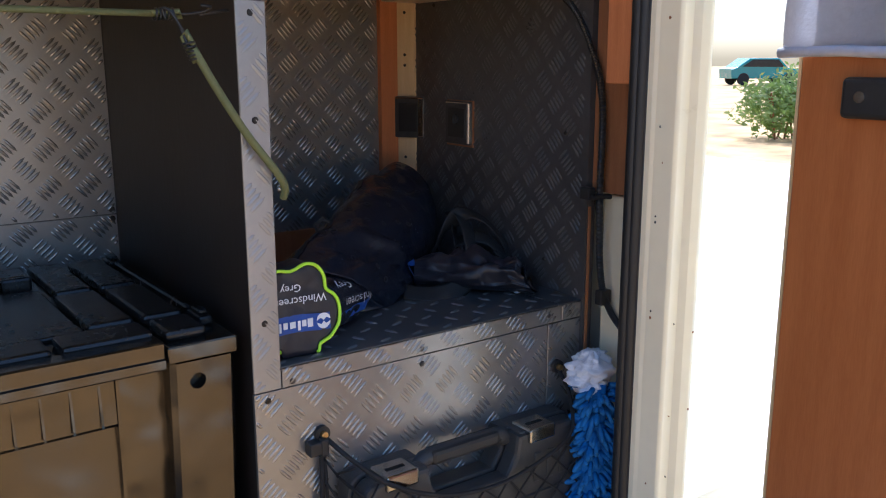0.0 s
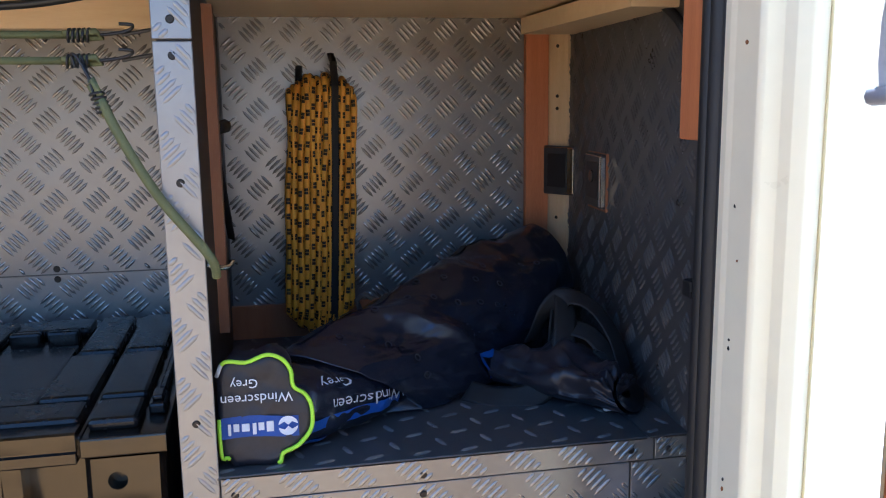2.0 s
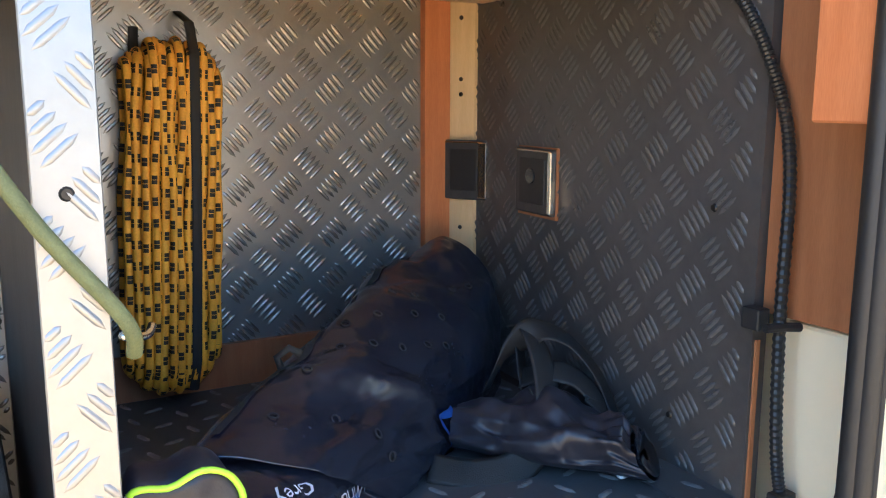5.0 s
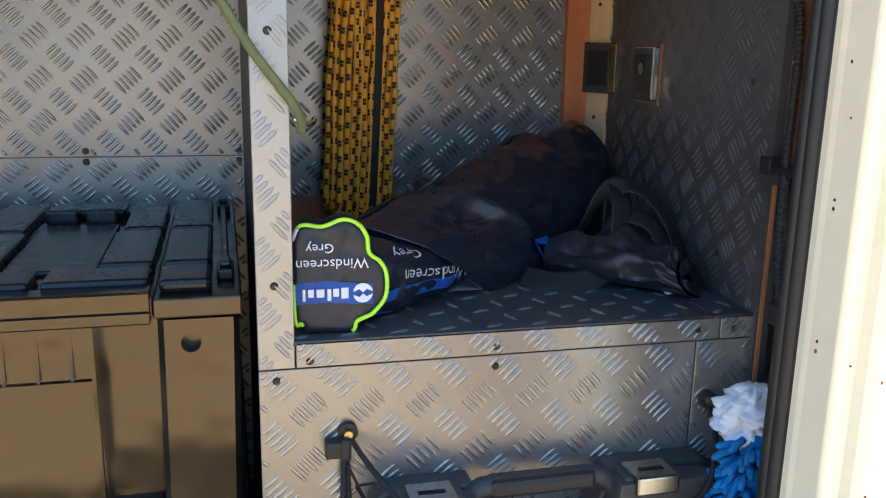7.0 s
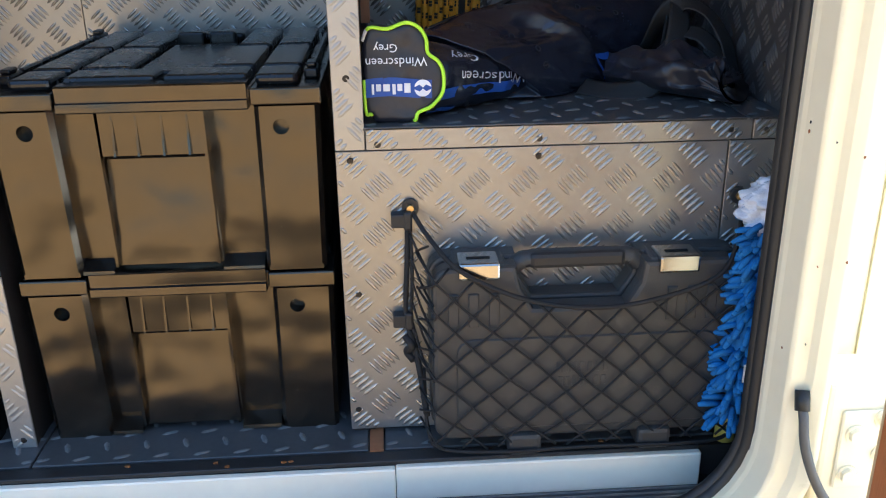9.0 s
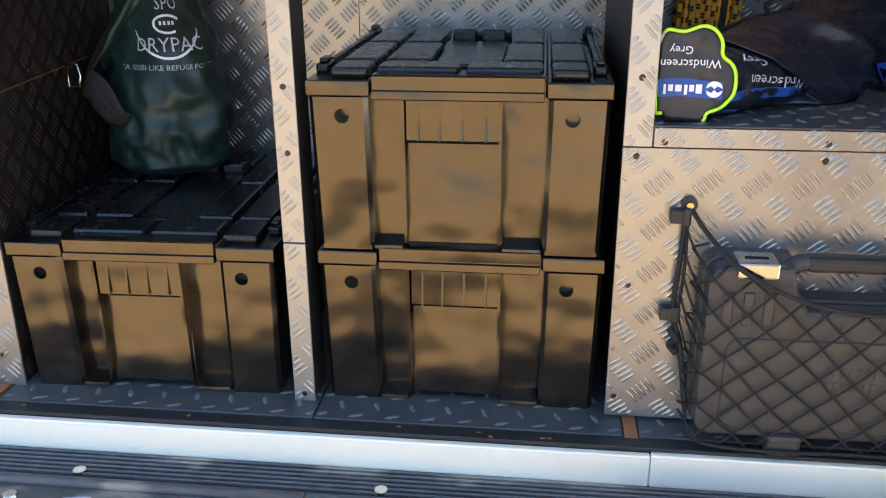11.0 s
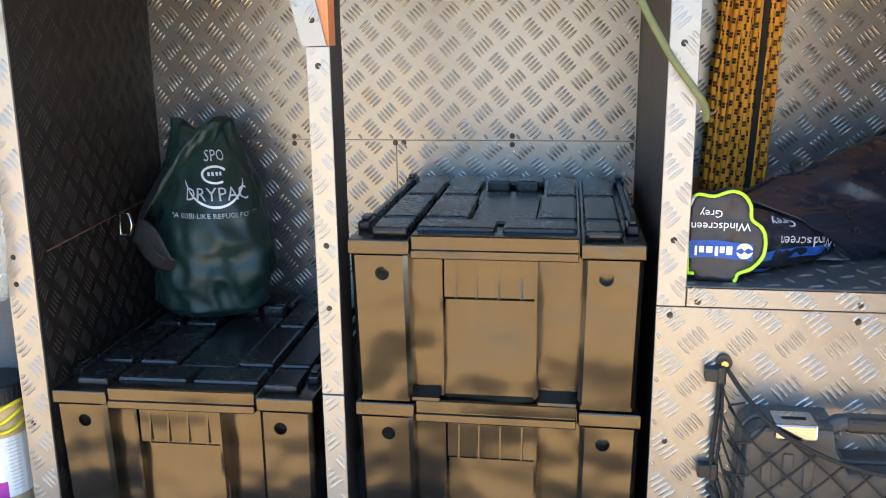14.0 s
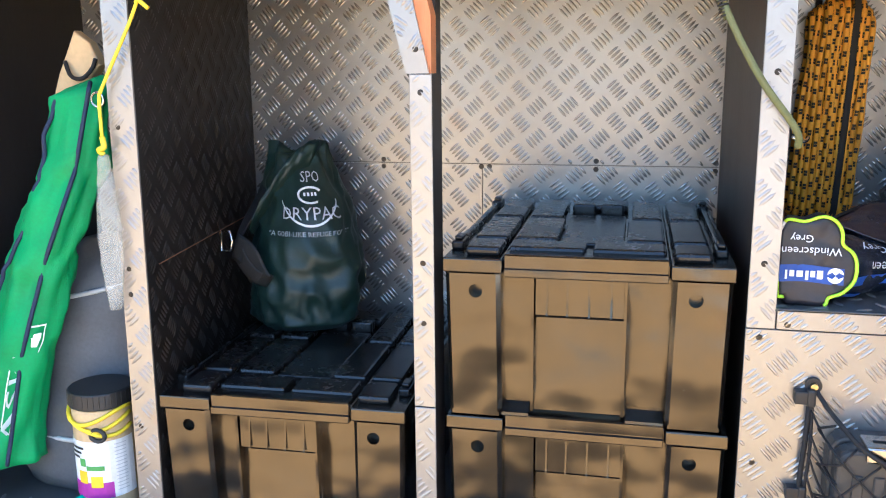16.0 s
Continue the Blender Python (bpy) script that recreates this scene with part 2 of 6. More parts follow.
def rope_mat():
    """Orange-yellow braid with black flecks."""
    m = mat("orange_rope_with_black_flecks", (0.90, 0.42, 0.03), 0.6, 0.0, 0.25, 30, 0.5, 900)
    nt, nd = m.node_tree, m.node_tree.nodes
    b = nd["Principled BSDF"]
    old = b.inputs["Base Color"].links[0].from_socket
    uv = nd.new("ShaderNodeUVMap")
    uv.uv_map = "braid"
    sep = nd.new("ShaderNodeSeparateXYZ")
    nt.links.new(uv.outputs[0], sep.inputs[0])

    def op(kind, a, bb):
        n = nd.new("ShaderNodeMath")
        n.operation = kind
        for i, v in enumerate((a, bb)):
            if isinstance(v, (int, float)):
                n.inputs[i].default_value = v
            else:
                nt.links.new(v, n.inputs[i])
        return n.outputs[0]
    # black dashes in pairs, in steps of 24 mm along the strand, a little out of step from strand to strand
    info = nd.new("ShaderNodeObjectInfo")
    along = op('FRACT', op('ADD', op('MULTIPLY', sep.outputs[1], 1 / 0.0235), op('MULTIPLY', info.outputs["Random"], 0.55)), 0.0)
    notch = op('GREATER_THAN', op('ABSOLUTE', op('SUBTRACT', along, 0.20), 0.0), 0.012)
    fleck = op('MULTIPLY', op('LESS_THAN', along, 0.40), notch)
    side = op('GREATER_THAN', op('FRACT', op('ADD', op('MULTIPLY', sep.outputs[0], 3.0), op('MULTIPLY', info.outputs["Random"], 7.0)), 0.0), 0.34)
    f = op('MULTIPLY', fleck, side)
    mx = nd.new("ShaderNodeMix")
    mx.data_type = 'RGBA'
    nt.links.new(f, mx.inputs[0])
    nt.links.new(old, mx.inputs[6])
    mx.inputs[7].default_value = (0.015, 0.012, 0.008, 1)
    nt.links.new(mx.outputs[2], b.inputs["Base Color"])
    return m


M_ROPE = rope_mat()
# satin lustre of the nylon
for m_, w_ in ((M_FABRIC, 0.03), (M_FABRIC2, 0.03), (M_GREENBAG, 0.04)):
    q_ = m_.node_tree.nodes["Principled BSDF"].inputs
    q_["Sheen Weight"].default_value, q_["Sheen Roughness"].default_value, q_["Sheen Tint"].default_value = w_, 0.35, (0.55, 0.62, 0.85, 1)


def wavy(m, scale, distance):
    """Adds a slow waviness to a moulded surface, below its fine grain."""
    nt, nd = m.node_tree, m.node_tree.nodes
    n, bp, tc = nd.new("ShaderNodeTexNoise"), nd.new("ShaderNodeBump"), nd.new("ShaderNodeTexCoord")
    n.inputs["Scale"].default_value, n.inputs["Detail"].default_value = scale, 2.0
    bp.inputs["Strength"].default_value, bp.inputs["Distance"].default_value = 0.5, distance
    nt.links.new(tc.outputs["Object"], n.inputs["Vector"])
    nt.links.new(n.outputs["Fac"], bp.inputs["Height"])
    nrm = nd["Principled BSDF"].inputs["Normal"]
    if nrm.links:
        nt.links.new(bp.outputs[0], nrm.links[0].from_node.inputs["Normal"])
    else:
        nt.links.new(bp.outputs[0], nrm)


wavy(M_PLASTIC, 6.0, 0.045)
wavy(M_LID, 14.0, 0.004)
wavy(M_CREAM, 9.0, 0.006)
wavy(M_FABRIC, 24.0, 0.007)
wavy(M_FABRIC2, 26.0, 0.006)
wavy(M_PLATE, 7.0, 0.004)


# ---- building helpers ----
def thing(name, label, category, at=(0, 0, 0), group="", kind=""):
    ob = new(name)
    ob.empty_display_size = 0.05
    ob.location = at
    return tagged(ob, label, category, group, kind)


def part(name, bm, material, parent=None, label="", smooth=False, kind=""):
    """Links a bmesh as one mesh object under a thing or part; its coordinates are local to the parent."""
    me = bpy.data.meshes.new(name)
    bm.to_mesh(me)
    bm.free()
    me.materials.append(material)
    for p in me.polygons:
        p.use_smooth = smooth
    ob = new(name, me)
    ob.parent = parent
    return tagged(ob, label, "", "", kind)


def structure(name, bm, material, label, category, smooth=False):
    ob = part(name, bm, material, None, label, smooth, "structure")
    return tagged(ob, "", category)


def box(bm, x0, x1, y0, y1, z0, z1, bev=0.0, seg=2):
    """A box by its limits, with rounded edges."""
    m = Matrix.Translation(((x0 + x1) / 2, (y0 + y1) / 2, (z0 + z1) / 2)) @ Matrix.Diagonal((abs(x1 - x0), abs(y1 - y0), abs(z1 - z0), 1))
    r = bmesh.ops.create_cube(bm, size=1, matrix=m)
    if bev:
        ed = {e for v in r["verts"] for e in v.link_edges}
        bmesh.ops.bevel(bm, geom=list(ed), offset=bev, segments=seg, affect='EDGES', profile=0.5)
    return bm


def B(x0, x1, y0, y1, z0, z1, bev=0.0, seg=2):
    return box(bmesh.new(), x0, x1, y0, y1, z0, z1, bev, seg)


def prism(bm, pts, a, b, axis='y', bev=0.0, seg=2):
    """An outline of two coordinates, extruded along an axis from a to b."""
    def put(p, d):
        return {'y': (p[0], d, p[1]), 'x': (d, p[0], p[1]), 'z': (p[0], p[1], d)}[axis]
    lo = [bm.verts.new(put(p, a)) for p in pts]
    hi = [bm.verts.new(put(p, b)) for p in pts]
    fs = [bm.faces.new(lo), bm.faces.new(hi)]
    n = len(pts)
    for i in range(n):
        fs.append(bm.faces.new((lo[i], lo[(i + 1) % n], hi[(i + 1) % n], hi[i])))
    bmesh.ops.recalc_face_normals(bm, faces=fs)
    if bev:
        ed = [e for e in fs[0].edges] + [e for e in fs[1].edges]
        bmesh.ops.bevel(bm, geom=ed, offset=bev, segments=seg, affect='EDGES', profile=0.5)
    return bm


def smooth_path(pts, n):
    """Catmull-Rom points along a few given ones."""
    p = [Vector(q) for q in pts]
    p = [p[0] * 2 - p[1]] + p + [p[-1] * 2 - p[-2]]
    out = []
    for i in range(1, len(p) - 2):
        for k in range(n):
            t = k / n
            a, b, c, d = p[i - 1:i + 3]
            out.append(0.5 * (2 * b + (c - a) * t + (2 * a - 5 * b + 4 * c - d) * t * t + (3 * b - a - 3 * c + d) * t ** 3))
    return out + [p[-2]]


def tube(bm, pts, r, sides=8, caps=True, closed=False, flat=1.0, up=None):
    """A round (or flattened) tube along points; r is a radius or a function of 0..1."""
    pts = [Vector(q) for q in pts]
    n = len(pts)
    uv = bm.loops.layers.uv.get("braid") or bm.loops.layers.uv.new("braid")
    ref, rings, dist = None, [], [0.0]
    for i in range(n):
        a = pts[(i - 1) % n] if closed else pts[max(i - 1, 0)]
        b = pts[(i + 1) % n] if closed else pts[min(i + 1, n - 1)]
        tan = (b - a).normalized()
        if up is not None:
            ref = (Vector(up) - tan * tan.dot(Vector(up))).normalized()
        elif ref is None:
            ref = tan.orthogonal().normalized()
        else:
            ref = (ref - tan * tan.dot(ref)).normalized()
        side = tan.cross(ref)
        rad = r(i / max(n - 1, 1)) if callable(r) else r
        rings.append([bm.verts.new(pts[i] + (ref * math.cos(2 * math.pi * k / sides) * flat + side * math.sin(2 * math.pi * k / sides)) * rad) for k in range(sides)])
        if i:
            dist.append(dist[-1] + (pts[i] - pts[i - 1]).length)
    for i in range(n if closed else n - 1):
        A, C = rings[i], rings[(i + 1) % n]
        d0, d1 = dist[i], dist[i + 1] if i + 1 < n else dist[i] + 0.01
        for k in range(sides):
            f = bm.faces.new((A[k], A[(k + 1) % sides], C[(k + 1) % sides], C[k]))
            for lp, q in zip(f.loops, ((k / sides, d0), ((k + 1) / sides, d0), ((k + 1) / sides, d1), (k / sides, d1))):
                lp[uv].uv = q
    if caps and not closed:
        bm.faces.new(rings[0][::-1])
        bm.faces.new(rings[-1])
    return bm


def T(pts, r, sides=8, **kw):
    return tube(bmesh.new(), pts, r, sides, **kw)


def cyl(bm, c, axis, r, depth, sides=16, r2=None, bev=0.0):
    """A cylinder or cone about c along an axis vector."""
    q = Vector((0, 0, 1)).rotation_difference(Vector(axis).normalized()).to_matrix().to_4x4()
    res = bmesh.ops.create_cone(bm, cap_ends=True, segments=sides, radius1=r, radius2=r if r2 is None else r2, depth=depth, matrix=Matrix.Translation(c) @ q)
    if bev:
        ed = {e for v in res["verts"] for e in v.link_edges if len(e.link_faces) == 2 and max(len(f.verts) for f in e.link_faces) > 4}
        bmesh.ops.bevel(bm, geom=list(ed), offset=bev, segments=2, affect='EDGES', profile=0.5)
    return bm


def lettering(name, text, size, m, material, parent, squash=1.0):
    """Raised print with the built-in font, in the plane of the pose m."""
    cu = bpy.data.curves.new(name, 'FONT')
    cu.body, cu.size, cu.extrude, cu.align_x, cu.resolution_u = text, size, 0.0003, 'CENTER', 2
    tmp = bpy.data.objects.new("tmp", cu)
    scene.collection.objects.link(tmp)
    bpy.context.view_layer.update()
    me = bpy.data.meshes.new_from_object(tmp.evaluated_get(bpy.context.evaluated_depsgraph_get()))
    bpy.data.objects.remove(tmp)
    bpy.data.curves.remove(cu)
    me.transform(m @ Matrix.Diagonal((squash, 1, 1, 1)))
    me.materials.clear()
    me.materials.append(material)
    me.name = name
    ob = new(name, me)
    ob.parent = parent
    return ob


PITCH = 0.0605
BAR = ((-.5, 0, 0), (-.27, .5, 0), (.27, .5, 0), (.5, 0, 0), (.27, -.5, 0), (-.27, -.5, 0), (-.3, 0, 1), (.3, 0, 1))
BAR_FACES = ((1, 6, 0), (6, 5, 0), (2, 7, 6, 1), (7, 4, 5, 6), (3, 7, 2), (3, 4, 7))
BAR_MESHES = {}


def bar_mesh(material):
    """One raised bar of unit size, shared by all bars of a material."""
    if material.name not in BAR_MESHES:
        me = bpy.data.meshes.new("tread_bar")
        me.from_pydata(BAR, [], BAR_FACES)
        me.materials.append(material)
        for p in me.polygons:
            p.use_smooth = True
        BAR_MESHES[material.name] = me
    return BAR_MESHES[material.name]


def tread(parent, origin, u, v, w, h, material, shift=(0.0, 0.0), single=False, pieces=0):
    """The raised bars of a tread plate: clusters of five, in two directions by turns (single: one lozenge a cell).
    pieces: how many of them, from the upper edge down, are objects of their own on one mesh.
    origin: a corner; u, v: unit directions in the sheet; the bars rise along u x v."""
    o, u, v = Vector(origin), Vector(u).normalized(), Vector(v).normalized()
    n = u.cross(v).normalized()
    verts, faces, bars = [], [], []
    pitch = 0.052 if single else PITCH
    L, W, H = (0.024, 0.0070, 0.0022) if single else (0.0275, 0.0046, 0.0021)
    half = pitch / 2
    for j in range(-1, int(h / half) + 2):
        for i in range(-1, int(w / half) + 2):
            if (i + j) % 2:
                continue
            cx, cy = i * half + shift[0], j * half + shift[1]
            turn = radians(42 if i % 2 == 0 else 132)
            if single:
                turn = radians(20 if i % 2 == 0 else 110)
            du, dv = math.cos(turn), math.sin(turn)
            for k in ((0,) if single else (-2, -1, 0, 1, 2)):
                bx, by = cx - dv * k * 0.0077, cy + du * k * 0.0077
                t0, t1 = -L / 2, L / 2
                for c0, d0, lim in ((bx, du, w), (by, dv, h)):
                    a, b = sorted(((0.0012 - c0) / d0, (lim - 0.0012 - c0) / d0))
                    t0, t1 = max(t0, a), min(t1, b)
                Lb = t1 - t0
                if Lb < 0.3 * L:
                    continue
                bx, by = bx + du * (t0 + t1) / 2, by + dv * (t0 + t1) / 2
                bars.append((by, bx, du, dv, Lb))
    bars.sort(reverse=True)
    for by, bx, du, dv, Lb in bars[:pieces]:
        ob = new("tread_bar", bar_mesh(material))
        ob.parent = parent
        e, q = u * du + v * dv, v * du - u * dv
        ob.matrix_local = Matrix.Translation(o + u * bx + v * by + n * 0.0001) @ Matrix((e, q, n)).transposed().to_4x4() @ Matrix.Diagonal((Lb, W, H, 1))
    for by, bx, du, dv, Lb in bars[pieces:]:
        b0 = len(verts)
        for a, c, z in BAR:
            px = bx + a * Lb * du - c * W * dv
            py = by + a * Lb * dv + c * W * du
            verts.append(o + u * px + v * py + n * (z * H + 0.0001))
        faces += [tuple(b0 + i for i in f) for f in BAR_FACES]
    if not faces:
        return
    me = bpy.data.meshes.new("tread_bars")
    me.from_pydata([tuple(q) for q in verts], [], faces)
    me.materials.append(material)
    for p in me.polygons:
        p.use_smooth = True
    ob = new("tread_bars", me)
    ob.parent = parent
    tagged(ob, "", "", "", "stuff")
    return ob


def screw(parent, at, normal, r=0.0042):
    """A pan-head screw with a cross slot."""
    nrm = Vector(normal).normalized()
    bm = bmesh.new()
    cyl(bm, Vector(at) + nrm * 0.0008, nrm, r, 0.0016, 14, r * 0.7)
    s = nrm.orthogonal().normalized()
    for d in (s, nrm.cross(s)):
        q = d.cross(nrm)
        c = Vector(at) + nrm * 0.0017
        vs = [bm.verts.new(c + d * a * r * 0.55 + q * b * r * 0.13) for a, b in ((-1, -1), (1, -1), (1, 1), (-1, 1))]
        bm.faces.new(vs)
    return part("screw", bm, M_SCREW, parent)

# ---- the large structure ----
F, BK, FL = 0.932, 1.463, 0.550        # front plane of the posts, back wall, load floor
SH = 0.972                             # top of the shelf
TOP = 1.452                            # underside of the pine beam

# ground and what lies far behind the open door
bm = bmesh.new()
bmesh.ops.create_grid(bm, x_segments=40, y_segments=40, size=150)
structure("ground", bm, M_GROUND, "dry brown sunlit gravel ground behind the van", "ground")
# added pale sheet: makes the ground glare and bounces light to the jamb
structure("pavement", B(1.75, 10.2, -14, 16, -0.05, 0.015), M_GLAREGROUND, "pale sheet added over the ground so that it glares beside the van", "pavement")

# load floor: board, rubber mat with lozenges, black edge, white strip
floor = structure("floor", B(-1.02, 1.02, 0.862, BK + 0.3, 0.50, FL - 0.004), M_BLACKSTRIP, "black board load floor of the van", "floor")
for x0, x1 in ((-1.0, -0.522), (-0.490, -0.012), (-0.010, 0.424), (0.446, 0.96)):
    mt = part("rubber_mat", B(x0, x1, 0.884, BK - 0.002, FL - 0.004, FL, 0.001, 1), M_RUBBER, floor, "black rubber mat with raised lozenges")
    tread(mt, (x0, 0.884, FL), (1, 0, 0), (0, 1, 0), x1 - x0, 0.10, M_LOZENGE, single=True, shift=(0.007, 0.012))
for x in (-0.506, 0.435):
    part("wood_slip", B(x - 0.009, x + 0.009, 0.880, 0.945, FL - 0.004, FL + 0.001), M_ORANGEDARK, floor, "bare orange wood slip between the mats")

# back wall sheets
wall = structure("wall_back", B(-1.02, 1.02, BK, BK + 0.02, 0.50, 1.60), M_DARKPLATE, "grey tread-plate back wall of the storage bay", "wall")


def sheet(parent, x0, x1, z0, z1, shift, pieces=0):
    s = part("sheet", B(x0, x1, BK - 0.003, BK, z0, z1), M_PLATE, parent, "grey tread-plate sheet")
    tread(s, (x0, BK - 0.003, z0), (1, 0, 0), (0, 0, 1), x1 - x0, z1 - z0, M_PLATEBAR, shift=shift, pieces=pieces)
    return s


sheet(wall, -0.525, 0.404, 1.0925, 1.455, (0.012, 0.02))
sheet(wall, -0.525, -0.044, FL, 1.0905, (0.012, 0.05))
sheet(wall, -0.042, 0.404, FL, 1.0905, (0.03, 0.01))
sheet(wall, 0.437, 0.919, SH, 1.50, (0.02, 0.03), 300)
sheet(wall, -1.02, -0.560, FL, 1.50, (0.02, 0.03))
for x, z in ((-0.245, 1.098), (-0.245, 1.084), (-0.045, 1.086), (-0.029, 1.086), (0.178, 1.100), (0.178, 1.084), (0.405 - 0.008, 1.100), (0.397, 1.084),
             (-0.045, 1.443), (-0.029, 1.443), (0.19, 1.443), (-0.488, 1.443), (0.30, 1.43)):
    screw(wall, (x, BK - 0.003, z), (0, -1, 0), 0.0052)

# left partition, leaning slightly, with a bright tread strip on its front edge
LB, LT = -0.4730, -0.4520              # its inner front edge at the floor and at the top
lp = structure("wall_left", prism(bmesh.new(), [(-0.512, F), (LB, F), (-0.534, BK), (-0.570, BK)], FL, 1.50, 'z'), M_LEFTPLATE, "brown tread-plate partition, darkened in colour as a shaded side", "wall")
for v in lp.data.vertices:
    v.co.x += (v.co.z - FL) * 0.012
lu = Vector((-0.534 - LB, BK - F, 0)).normalized()
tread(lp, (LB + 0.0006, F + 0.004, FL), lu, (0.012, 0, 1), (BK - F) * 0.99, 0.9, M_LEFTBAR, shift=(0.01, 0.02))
ls = part("edge_strip", prism(bmesh.new(), [(-0.514, FL), (LB + 0.001, FL), (LB + 0.001 + 0.9 * 0.012, 1.452), (-0.514 + 0.9 * 0.012, 1.452)], F - 0.004, F, 'y'), M_PLATE, lp, "bright tread-plate edge strip")
tread(ls, (-0.514, F - 0.004, FL), (1, 0, 0), (0.012, 0, 1), 0.041, 0.90, M_PLATE, shift=(0.005, 0.0))
for z in (0.945, 0.985, 0.729, 0.60, 1.2):
    screw(ls, (-0.502 + (z - 0.945) * 0.012 + 0.006, F - 0.004, z), (0, -1, 0))
for y, z in ((1.03, 0.985), (1.10, 1.0), (1.10, 0.97), (1.03, 1.25), (1.3, 1.3)):
    screw(lp, (LB - (y - F) * 0.1149 + (z - FL) * 0.012 + 0.001, y, z), (1, 0.086, 0), 0.003)

# middle post: timber with a bright strip, and the slanted brace above it
mp = structure("post_middle", box(B(-0.046, -0.020, F, 0.995, FL, 1.2735), -0.040, -0.0205, 0.9625, 0.995, 1.2735, 1.452), M_PARTITION, "dark timber post between the two box bays", "post")
for z0, z1 in ((FL, 0.797), (0.799, 1.273)):
    s = part("edge_strip", B(-0.0495, -0.0185, F - 0.004, F, z0, z1, 0.0008, 1), M_STRIP, mp, "bright tread-plate edge strip")
    tread(s, (-0.0495, F - 0.004, z0), (1, 0, 0), (0, 0, 1), 0.031, z1 - z0, M_STRIP, shift=(0.004, 0.0), pieces=150)
for z in (0.562, 1.013, 0.925, 1.249):
    screw(mp, (-0.034, F - 0.004, z), (0, -1, 0))
br = structure("brace", prism(bmesh.new(), [(-0.090, 1.452), (-0.044, 1.452), (-0.0195, 1.35), (-0.0195, 1.274), (-0.050, 1.274)], F, 0.962, 'y'), M_ORANGE, "slanted orange plywood brace under the beam", "brace")
bp = part("edge_strip", prism(bmesh.new(), [(-0.097, 1.452), (-0.062, 1.452), (-0.022, 1.274), (-0.054, 1.274)], F - 0.004, F, 'y'), M_PLATE, br, "grey tread-plate facing")
tread(bp, (-0.097, F - 0.004, 1.452), (0.034, 0, -0.14), (0.14, 0, 0.034), 0.16, 0.034, M_PLATE, shift=(0.004, 0.0))
for x, z in ((-0.072, 1.432), (-0.040, 1.306)):
    screw(bp, (x, F - 0.004, z), (0, -1, 0))

# right partition and the front of the shelf bay
rp = structure("wall_divider", B(0.405, 0.434, F, BK - 0.003, FL, 1.50), M_PARTITION, "dark stained partition between box bay and shelf bay", "wall")
for z0, z1, x1 in ((0.9445, 1.405, 0.437), (1.407, 1.447, 0.437)):
    s = part("edge_strip", B(0.401, x1, F - 0.004, F, z0, z1, 0.0008, 1), M_STRIP, rp, "bright tread-plate edge strip")
    tread(s, (0.401, F - 0.004, z0), (1, 0, 0), (0, 0, 1), x1 - 0.401, z1 - z0, M_STRIP, shift=(0.005, 0.0), pieces=200)
for z in (1.031, 1.273, 1.392, 1.425):
    screw(rp, (0.4185, F - 0.004, z), (0, -1, 0))
part("wood_batten", B(0.434, 0.446, 1.13, 1.165, 1.07, 1.46), M_ORANGEDARK, rp, "brown wood batten")
fp = structure("wall_shelf_front", B(0.434, 0.95, F + 0.003, F + 0.02, FL, SH - 0.02), M_PARTITION, "tread-plate front below the shelf", "wall")
for x0, x1, z0, z1, dy in ((0.401, 0.884, FL + 0.004, 0.943, 0.0), (0.886, 0.955, FL + 0.004, 0.943, 0.0), (0.4385, 0.912, 0.9445, SH - 0.001, 0.001), (0.914, 0.955, 0.9445, SH - 0.001, 0.001)):
    s = part("sheet", B(x0, x1, F - 0.003 - dy, F + 0.003, z0, z1, 0.0006, 1), M_PLATE, fp, "grey tread-plate sheet")
    tread(s, (x0, F - 0.003 - dy, z0), (1, 0, 0), (0, 0, 1), x1 - x0, z1 - z0, M_PLATEBAR, shift=(0.018, 0.012), pieces=300 if x0 < 0.42 else 60)
for x, z in ((0.4185, 0.932), (0.452, 0.951), (0.648, 0.953), (0.648, 0.931), (0.887 - 0.002, 0.957), (0.420, 0.755), (0.412, 0.585), (0.93, 0.955)):
    screw(fp, (x, F - 0.004, z), (0, -1, 0))
sh = structure("shelf", B(0.434, 0.985, F + 0.003, BK - 0.003, SH - 0.02, SH - 0.004), M_PARTITION, "board shelf covered in black rubber", "shelf")
for x0, x1 in ((0.4345, 0.905), (0.9065, 0.958)):
    s = part("rubber_mat", B(x0, x1, F - 0.004, BK - 0.004, SH - 0.004, SH, 0.0008, 1), M_RUBBER, sh, "black rubber mat with raised lozenges")
    tread(s, (x0, F - 0.003, SH), (1, 0, 0), (0, 1, 0), x1 - x0, BK - F - 0.01, M_LOZENGE, single=True, shift=(0.007, 0.012))
part("wood_skirting", B(0.4345, 0.9195, BK - 0.012, BK - 0.004, SH, 1.026), M_ORANGEDARK, sh, "orange-brown wood skirting strip")

# right wall of the shelf bay: tread plate with side shade in its dark colour, running slightly outwards
RX0, RX1 = 0.953, 0.990
rw = structure("wall_right", prism(bmesh.new(), [(RX0, F - 0.01), (RX0 + 0.018, F - 0.01), (RX1 + 0.018, BK), (RX1, BK)], FL, 1.50, 'z'), M_DARKPLATE, "tread-plate side wall of the shelf bay, shade darkened into its colour", "wall")
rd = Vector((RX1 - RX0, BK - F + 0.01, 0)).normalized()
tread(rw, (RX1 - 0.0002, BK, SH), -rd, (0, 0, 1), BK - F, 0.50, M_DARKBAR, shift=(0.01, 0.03))
